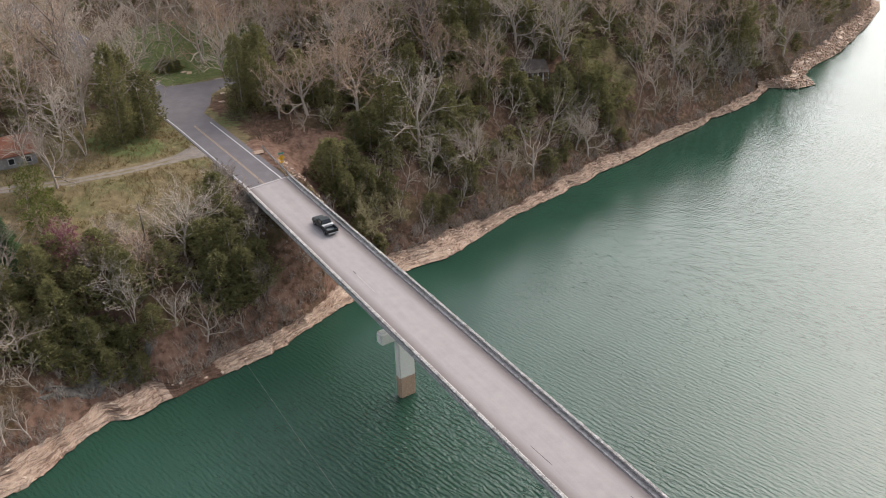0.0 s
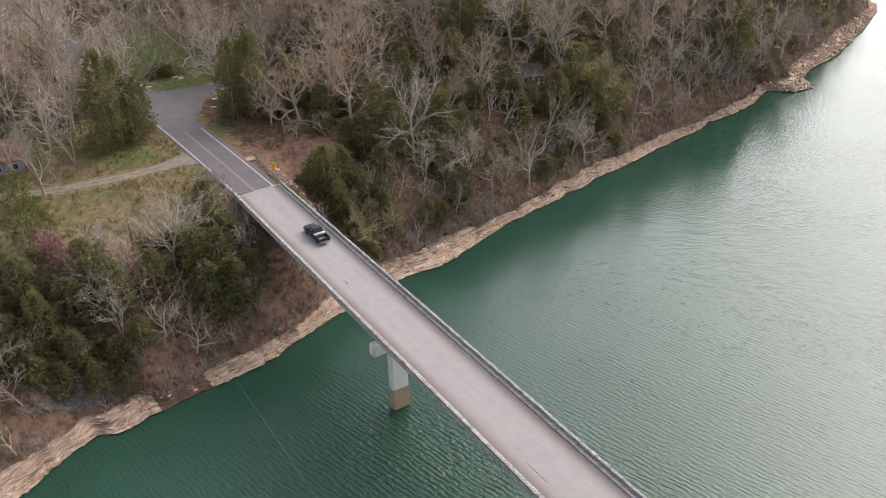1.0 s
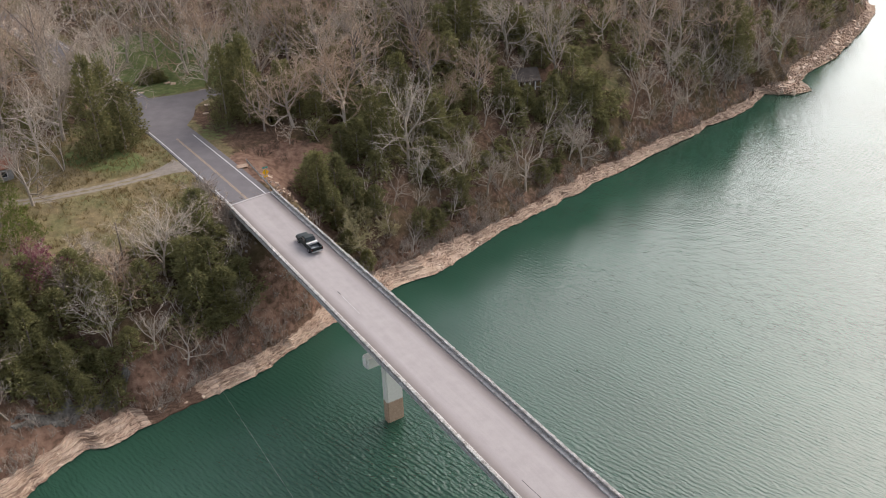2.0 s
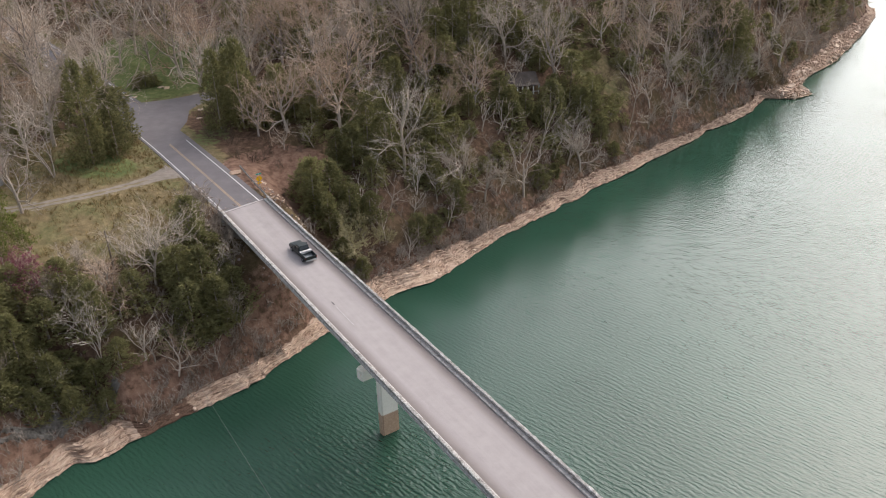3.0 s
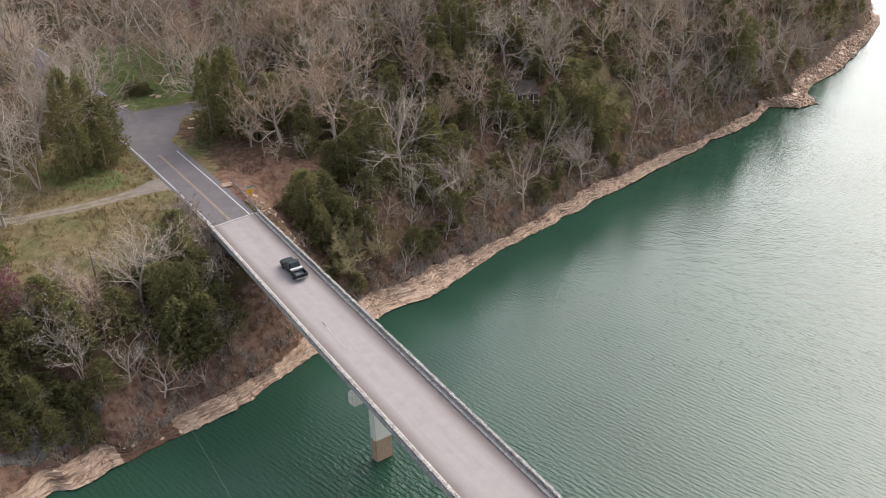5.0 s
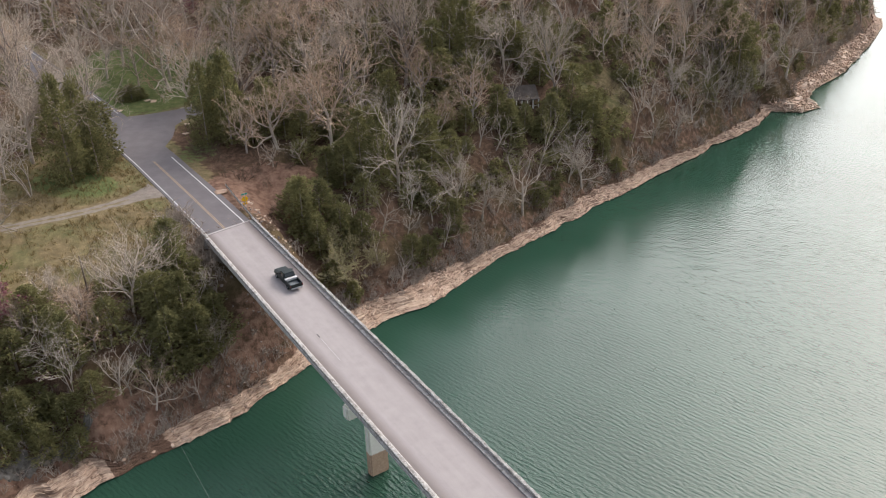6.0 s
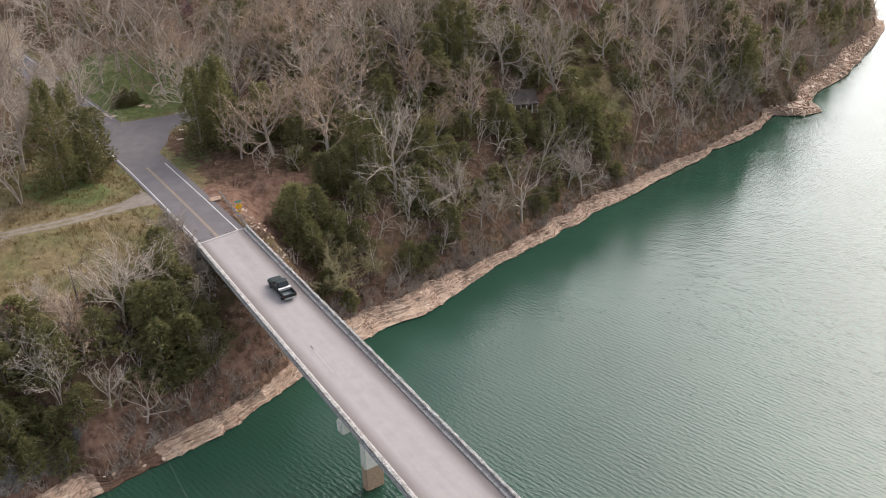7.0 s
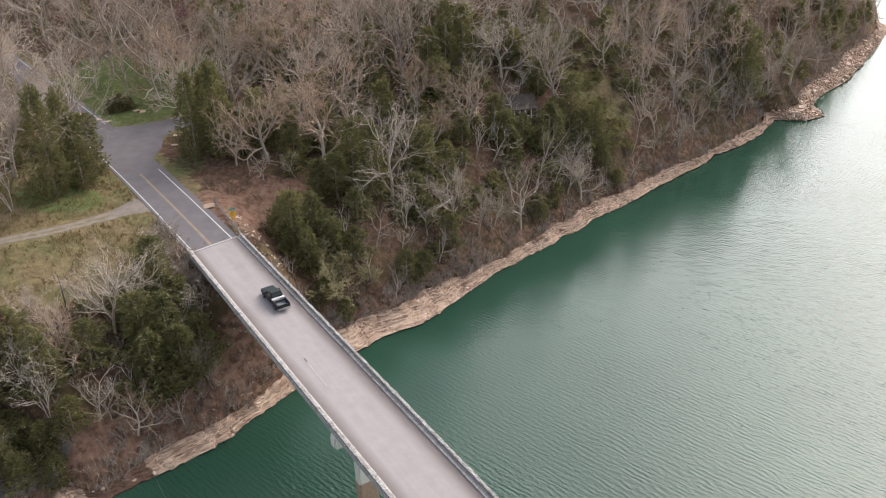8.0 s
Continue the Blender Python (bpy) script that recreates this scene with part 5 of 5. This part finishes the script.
M_SIGN_YELLOW = mottled("yellow_sign_face", (0.8, 0.4, 0.005), (0.9, 0.5, 0.01), 4, 1, 0.5, 0.0)
M_SIGN_GREEN = mottled("green_sign_face", (0.05, 0.28, 0.22), (0.1, 0.38, 0.3), 4, 1, 0.5, 0.0)
M_BLACK = mottled("black_paint", (0.012, 0.012, 0.012), (0.025, 0.025, 0.025), 5, 1, 0.6, 0.0)


def road_sign(x, y):
    z = float(ground_z(x, y))
    facing = yaw + 90 + 180
    t = thing("road_sign", "yellow diamond warning sign and green plate on a steel post", "road sign", pose(x, y, z, 0, 0, facing))
    part("post", bm_mesh("post", box_bm((-0.04, -0.03, -0.3), (0.04, 0.03, 3.0), 0.008), M_STEEL), t)
    bm = box_bm((-0.45, -0.055, -0.45), (0.45, -0.035, 0.45), 0)
    bmesh.ops.bevel(bm, geom=[e for e in bm.edges if abs(e.verts[0].co.y - e.verts[1].co.y) > 0.01], offset=0.06, segments=2, affect="EDGES")
    bmesh.ops.rotate(bm, verts=bm.verts[:], cent=(0, 0, 0), matrix=Matrix.Rotation(radians(45), 3, "Y"))
    bmesh.ops.translate(bm, verts=bm.verts[:], vec=(0, 0, 2.0))
    face = part("sign_face", bm_mesh("sign_face", bm, M_SIGN_YELLOW), t, "yellow diamond plate")
    part("symbol", bm_mesh("symbol", box_bm((-0.06, -0.068, 1.75), (0.06, -0.058, 2.25), 0.004), M_BLACK), face, "plain black bar")
    part("plate", bm_mesh("plate", box_bm((-0.5, -0.055, 2.72), (0.5, -0.035, 2.98), 0.006), M_SIGN_GREEN), t, "green plate")
    part("plate", bm_mesh("plate", box_bm((-0.35, -0.075, 1.05), (0.35, -0.06, 1.35), 0.006), M_SIGN_YELLOW), t, "yellow plate")


sp = on_bridge(-5.3, 4.9)
road_sign(sp.x, sp.y)

cable_v, cable_f = [], []
cable_pts = []
for i in range(41):
    k = i / 40
    p = Vector((-48.4, 119.2, 21.7)).lerp(Vector((86.0, -85.0, 22.0)), k)
    cable_pts.append(p - Vector((0, 0, 6.5 * 4 * k * (1 - k))))
tube(cable_v, cable_f, cable_pts, [0.011] * 41, 5, tip=False)
M_CABLE = mottled("grey_cable", (0.1, 0.1, 0.1), (0.2, 0.2, 0.2), 5, 1, 0.5, 0.0)
wire = thing("utility_line", "thin grey cable slung across the lake from timber poles", "cable")
part("cable", mesh_of("cable", cable_v, cable_f, M_CABLE, True), wire)
for x, y, top in ((-48.4, 119.2, 22.0), (86.0, -85.0, 22.3)):
    base = float(ground_z(x, y)) - 0.6
    pv, pf = [], []
    tube(pv, pf, [Vector((x, y, base)), Vector((x, y, (base + top) / 2)), Vector((x, y, top))], [0.16, 0.14, 0.11], 8, tip=False)
    pf.append(tuple(len(pv) - 8 + j for j in range(8)))
    part("pole", mesh_of("pole", pv, pf, M_POST, True), wire, "weathered timber pole")

# ---- pick-up truck ----
M_CAR = mottled("dark_green_car_paint", (0.006, 0.011, 0.01), (0.011, 0.018, 0.016), 2, 0.5, 0.4, 0.0, spec=0.35)
M_GLASS_DARK = Nodes("tinted_car_glass").done((0.012, 0.015, 0.016), 0.06, 0, 0.6)
M_TYRE = mottled("tyre_rubber", (0.012, 0.012, 0.012), (0.03, 0.03, 0.03), 20, 3, 0.9, 0.1)
M_RIM = mottled("grey_alloy", (0.35, 0.35, 0.36), (0.5, 0.5, 0.5), 10, 3, 0.35, 0.0, metal=0.8)
M_TOOLBOX = mottled("bright_aluminium_plate", (0.6, 0.57, 0.55), (0.78, 0.75, 0.73), 25, 3, 0.35, 0.1, metal=0.5)
M_BED = mottled("scuffed_bed_liner", (0.09, 0.1, 0.1), (0.24, 0.25, 0.26), 12, 2, 0.7, 0.1)
M_LAMP_RED = Nodes("red_lamp_lens").done((0.14, 0.012, 0.012), 0.25)
M_LAMP_CLEAR = Nodes("clear_lamp_lens").done((0.6, 0.6, 0.58), 0.15)


def wedge(name, sections, material, bevel=0.05):
    """A body lofted from cross sections (x, half width below, half width above, z below, z above)."""
    bm = bmesh.new()
    rings = [[bm.verts.new(c) for c in ((x, -a, z0), (x, a, z0), (x, b, z1), (x, -b, z1))] for x, a, b, z0, z1 in sections]
    for p, q in zip(rings, rings[1:]):
        for j in range(4):
            bm.faces.new((p[j], p[(j + 1) % 4], q[(j + 1) % 4], q[j]))
    bm.faces.new(rings[0][::-1])
    bm.faces.new(rings[-1])
    bmesh.ops.recalc_face_normals(bm, faces=bm.faces[:])
    bmesh.ops.bevel(bm, geom=bm.edges[:], offset=bevel, segments=2, affect="EDGES")
    return bm_mesh(name, bm, material, False)


def wheel_mesh(radius, wide, material, hole=0.0):
    bm = bmesh.new()
    ring = []
    profile = ((hole, -wide / 2), (radius * 0.92, -wide / 2), (radius, -wide / 2 + 0.04), (radius, wide / 2 - 0.04), (radius * 0.92, wide / 2), (hole, wide / 2))
    for j in range(20):
        a = 2 * math.pi * j / 20
        ring.append([bm.verts.new((r * math.cos(a), y, r * math.sin(a))) for r, y in profile])
    for j in range(20):
        p, q = ring[j], ring[(j + 1) % 20]
        for i in range(5):
            bm.faces.new((p[i], p[i + 1], q[i + 1], q[i]))
        if hole:
            bm.faces.new((p[5], p[0], q[0], q[5]))
    if not hole:
        bmesh.ops.remove_doubles(bm, verts=bm.verts[:], dist=0.001)
    bmesh.ops.recalc_face_normals(bm, faces=bm.faces[:])
    return bm_mesh("wheel", bm, material, False)


def pickup(s, w):
    """Its front points inland; x runs to its front."""
    p = on_bridge(s, w, 0.05)
    nose = Matrix.Translation(p) @ Matrix.Rotation(radians(yaw + 180), 4, "Z") @ Matrix.Rotation(-math.atan(GRADE), 4, "Y")
    t = thing("pickup_truck", "dark green pickup truck with an aluminium toolbox driving over the bridge", "truck", nose)
    part("body", wedge("body", ((2.85, 0.78, 0.8, 0.5, 0.85), (2.7, 0.9, 0.88, 0.42, 1.02), (1.3, 0.95, 0.92, 0.4, 1.1), (-0.6, 0.96, 0.93, 0.4, 1.1), (-0.75, 0.96, 0.93, 0.4, 1.08)), M_CAR), t)
    part("bonnet", wedge("bonnet", ((2.62, 0.72, 0.66, 0.98, 1.06), (1.35, 0.8, 0.76, 1.04, 1.18)), M_CAR, 0.03), t)
    part("cab", wedge("cab", ((1.35, 0.88, 0.86, 1.04, 1.1), (0.55, 0.9, 0.7, 1.04, 1.74), (-0.45, 0.9, 0.72, 1.04, 1.76), (-0.72, 0.9, 0.78, 1.04, 1.2)), M_CAR, 0.04), t)
    part("windscreen", mesh_of("windscreen", [(1.28, -0.74, 1.18), (1.28, 0.74, 1.18), (0.62, 0.62, 1.71), (0.62, -0.62, 1.71)], [(0, 1, 2, 3)], M_GLASS_DARK), t, "dark windscreen")
    part("rear_window", mesh_of("rear_window", [(-0.7, -0.68, 1.28), (-0.7, 0.68, 1.28), (-0.51, 0.62, 1.7), (-0.51, -0.62, 1.7)], [(0, 3, 2, 1)], M_GLASS_DARK), t, "dark rear window")
    for sg in (-1, 1):
        part("side_window", mesh_of("side_window", [(0.95, sg * 0.905, 1.2), (-0.45, sg * 0.905, 1.2), (-0.4, sg * 0.765, 1.66), (0.52, sg * 0.755, 1.66)], [(0, 1, 2, 3) if sg > 0 else (3, 2, 1, 0)], M_GLASS_DARK), t, "dark side window")
        part("bed_side", bm_mesh("bed_side", box_bm((-2.85, sg * 0.87 - 0.06, 0.42), (-0.78, sg * 0.87 + 0.06, 1.12), 0.03), M_CAR), t)
        part("mirror", bm_mesh("mirror", box_bm((0.88, sg * 1.08 - 0.1, 1.14), (1.0, sg * 1.08 + 0.1, 1.34), 0.03), M_BLACK), t, "black door mirror")
        part("headlight", bm_mesh("headlight", box_bm((2.72, sg * 0.68 - 0.14, 0.78), (2.87, sg * 0.68 + 0.14, 0.94), 0.02), M_LAMP_CLEAR), t, "clear headlight")
        part("tail_light", bm_mesh("tail_light", box_bm((-2.88, sg * 0.86 - 0.06, 0.72), (-2.82, sg * 0.86 + 0.06, 1.02), 0.01), M_LAMP_RED), t, "red tail light")
    bed = part("bed_floor", bm_mesh("bed_floor", box_bm((-2.8, -0.82, 0.5), (-0.76, 0.82, 0.62), 0.01), M_BED), t, "scuffed grey bed floor")
    part("tailgate", bm_mesh("tailgate", box_bm((-2.9, -0.82, 0.52), (-2.8, 0.82, 1.1), 0.02), M_CAR), t)
    part("toolbox", wedge("toolbox", ((-0.82, 0.9, 0.9, 0.9, 1.2), (-1.3, 0.9, 0.9, 0.9, 1.2)), M_TOOLBOX, 0.02), t, "bright aluminium toolbox across the bed")
    part("rear_bumper", bm_mesh("rear_bumper", box_bm((-3.02, -0.9, 0.45), (-2.86, 0.9, 0.62), 0.03), M_STEEL), t, "steel rear bumper")
    part("front_bumper", bm_mesh("front_bumper", box_bm((2.8, -0.88, 0.42), (2.96, 0.88, 0.64), 0.04), M_BLACK), t, "black front bumper")
    tyre, rim = wheel_mesh(0.38, 0.26, M_TYRE, 0.22), wheel_mesh(0.225, 0.22, M_RIM)
    for x in (1.85, -1.8):
        for sg in (-1, 1):
            wheel = part("wheel", rim, t, "grey alloy wheel", pose(x, sg * 0.86, 0.38))
            part("tyre", tyre, wheel, "black tyre")


pickup(19.5, 1.1)

# ---- houses among the trees ----
M_RUST = mottled("rust_brown_roof", (0.16, 0.06, 0.035), (0.32, 0.14, 0.085), 3, 0.5, 0.8, 0.2)
M_SIDING = mottled("grey_white_siding", (0.22, 0.2, 0.19), (0.34, 0.32, 0.3), 4, 0.6)
M_WHITE = mottled("white_painted_wood", (0.6, 0.59, 0.57), (0.78, 0.77, 0.75), 5, 0.8)
M_GREY_ROOF = mottled("weathered_brown_shingles", (0.06, 0.048, 0.04), (0.13, 0.105, 0.09), 5, 0.8)
M_PANE = Nodes("dark_window_glass").done((0.02, 0.024, 0.028), 0.08, 0, 0.5)


def house(name, at, turn, long, deep, wall_h, rise, wall_m, roof_m, label, porch):
    x, y = at
    z = min(float(ground_z(x + dx, y + dy)) for dx in (-4, 0, 4) for dy in (-4, 0, 4)) - 0.1
    t = thing(name, label, "house", pose(x, y, z, 0, 0, turn))
    bm = bmesh.new()
    a, b = long / 2, deep / 2
    v = [bm.verts.new(c) for c in ((-a, -b, 0), (a, -b, 0), (a, b, 0), (-a, b, 0), (-a, -b, wall_h), (a, -b, wall_h), (a, b, wall_h), (-a, b, wall_h), (-a, 0, wall_h + rise), (a, 0, wall_h + rise))]
    for f in ((0, 1, 5, 4), (2, 3, 7, 6), (1, 2, 6, 9, 5), (3, 0, 4, 8, 7), (3, 2, 1, 0)):
        bm.faces.new([v[i] for i in f])
    part("wall", bm_mesh("wall", bm, wall_m), t)
    over, drop = 0.5, rise * 0.5 / b
    for sg in (-1, 1):
        top, low = wall_h + rise + 0.05, wall_h - drop + 0.05
        quad = [(-a - over, 0, top), (a + over, 0, top), (a + over, sg * (b + over), low), (-a - over, sg * (b + over), low)]
        verts = quad + [(p[0], p[1], p[2] + 0.14) for p in quad]
        part("roof", mesh_of("roof", verts, [(0, 1, 2, 3), (7, 6, 5, 4), (0, 4, 5, 1), (1, 5, 6, 2), (2, 6, 7, 3), (3, 7, 4, 0)], roof_m), t)
    for i in range(3):
        wx = -a + long * (i + 0.5) / 3
        win = part("window", bm_mesh("window", box_bm((wx - 0.55, -b - 0.06, 1.0), (wx + 0.55, -b + 0.02, 2.2), 0.01), M_WHITE), t, "white window frame")
        part("pane", bm_mesh("pane", box_bm((wx - 0.45, -b - 0.08, 1.1), (wx + 0.45, -b - 0.064, 2.1), 0), M_PANE), win, "dark pane")
    if porch:
        part("porch_floor", bm_mesh("porch_floor", box_bm((-a, -b - 2.4, 0.3), (a, -b - 0.09, 0.5), 0.02), M_POST), t)
        for i in range(6):
            wx = -a + 0.1 + (long - 0.2) * i / 5
            part("porch_post", bm_mesh("porch_post", box_bm((wx - 0.11, -b - 2.35, 0.5), (wx + 0.11, -b - 2.13, 2.75), 0.01), M_WHITE), t, "white porch post")
        part("porch_rail", bm_mesh("porch_rail", box_bm((-a, -b - 2.3, 1.2), (a, -b - 2.2, 1.32), 0.01), M_WHITE), t, "white porch rail")
        quad = [(-a - 0.2, -b - 0.05, wall_h - 0.1), (a + 0.2, -b - 0.05, wall_h - 0.1), (a + 0.2, -b - 2.6, 2.72), (-a - 0.2, -b - 2.6, 2.72)]
        verts = quad + [(p[0], p[1], p[2] + 0.1) for p in quad]
        part("porch_roof", mesh_of("porch_roof", verts, [(3, 2, 1, 0), (4, 5, 6, 7), (1, 5, 4, 0), (2, 6, 5, 1), (3, 7, 6, 2), (0, 4, 7, 3)], roof_m), t)
    return t


house("farm_house", HOUSE_AT, 32.0, 8.5, 6.5, 2.9, 2.3, M_SIDING, M_RUST, "small grey house with a rust-brown gable roof behind bare trees", False)
M_MAROON = mottled("dark_maroon_roof", (0.07, 0.03, 0.032), (0.14, 0.065, 0.065), 3, 0.5)
house("cottage", (-59.5, 225.0), 25.0, 8.0, 6.0, 2.8, 2.2, M_SIDING, M_MAROON, "small house with a dark maroon roof beyond the lawn", False)
house("cabin", CABIN_AT, 12.0, 6.5, 5.0, 2.9, 1.5, M_SIDING, M_GREY_ROOF, "small cabin with a white-posted porch hidden in bare woods", True)

# ---- marks on the deck ----
M_JOINT = mottled("pale_joint_concrete", (0.36, 0.33, 0.31), (0.52, 0.49, 0.46), 8, 1)
M_FADED = mottled("faded_lane_paint", (0.3, 0.27, 0.26), (0.5, 0.46, 0.44), 9, 2.5)
M_CRACK = mottled("dark_crack_filler", (0.06, 0.05, 0.05), (0.12, 0.1, 0.1), 8, 1)


def deck_mark(name, ends, wide, material, lift, label):
    (s0, w0), (s1, w1) = ends
    d = Vector((s1 - s0, w1 - w0)).normalized()
    n = Vector((-d.y, d.x)) * wide / 2
    verts = []
    for i in range(9):
        s, w = s0 + (s1 - s0) * i / 8, w0 + (w1 - w0) * i / 8
        verts += [on_bridge(s + k * n.x, w + k * n.y, 0.05 * (1 - ((w + k * n.y) / 4) ** 2) + lift) for k in (-1, 1)]
    part(name, mesh_of(name, verts, [(2 * i, 2 * i + 1, 2 * i + 3, 2 * i + 2) for i in range(8)], material), bridge, label)


deck_mark("expansion_joint", ((-0.28, -3.8), (-1.28, 3.8)), 0.2, M_JOINT, 0.012, "pale expansion joint strip")
deck_mark("joint_gap", ((0.1, -3.8), (-0.9, 3.8)), 0.07, M_CRACK, 0.012, "dark joint gap")
deck_mark("lane_mark", ((34.2, -1.25), (39.6, -1.32)), 0.09, M_FADED, 0.012, "faded white lane mark")
deck_mark("crack", ((33.2, -1.22), (34.1, -1.25)), 0.12, M_CRACK, 0.012, "dark filled crack")
deck_mark("crack", ((75.0, -2.1), (78.5, -2.0)), 0.07, M_CRACK, 0.012, "dark filled crack")
deck_mark("crack", ((86.0, 1.8), (90.5, 2.0)), 0.05, M_CRACK, 0.012, "dark filled crack")
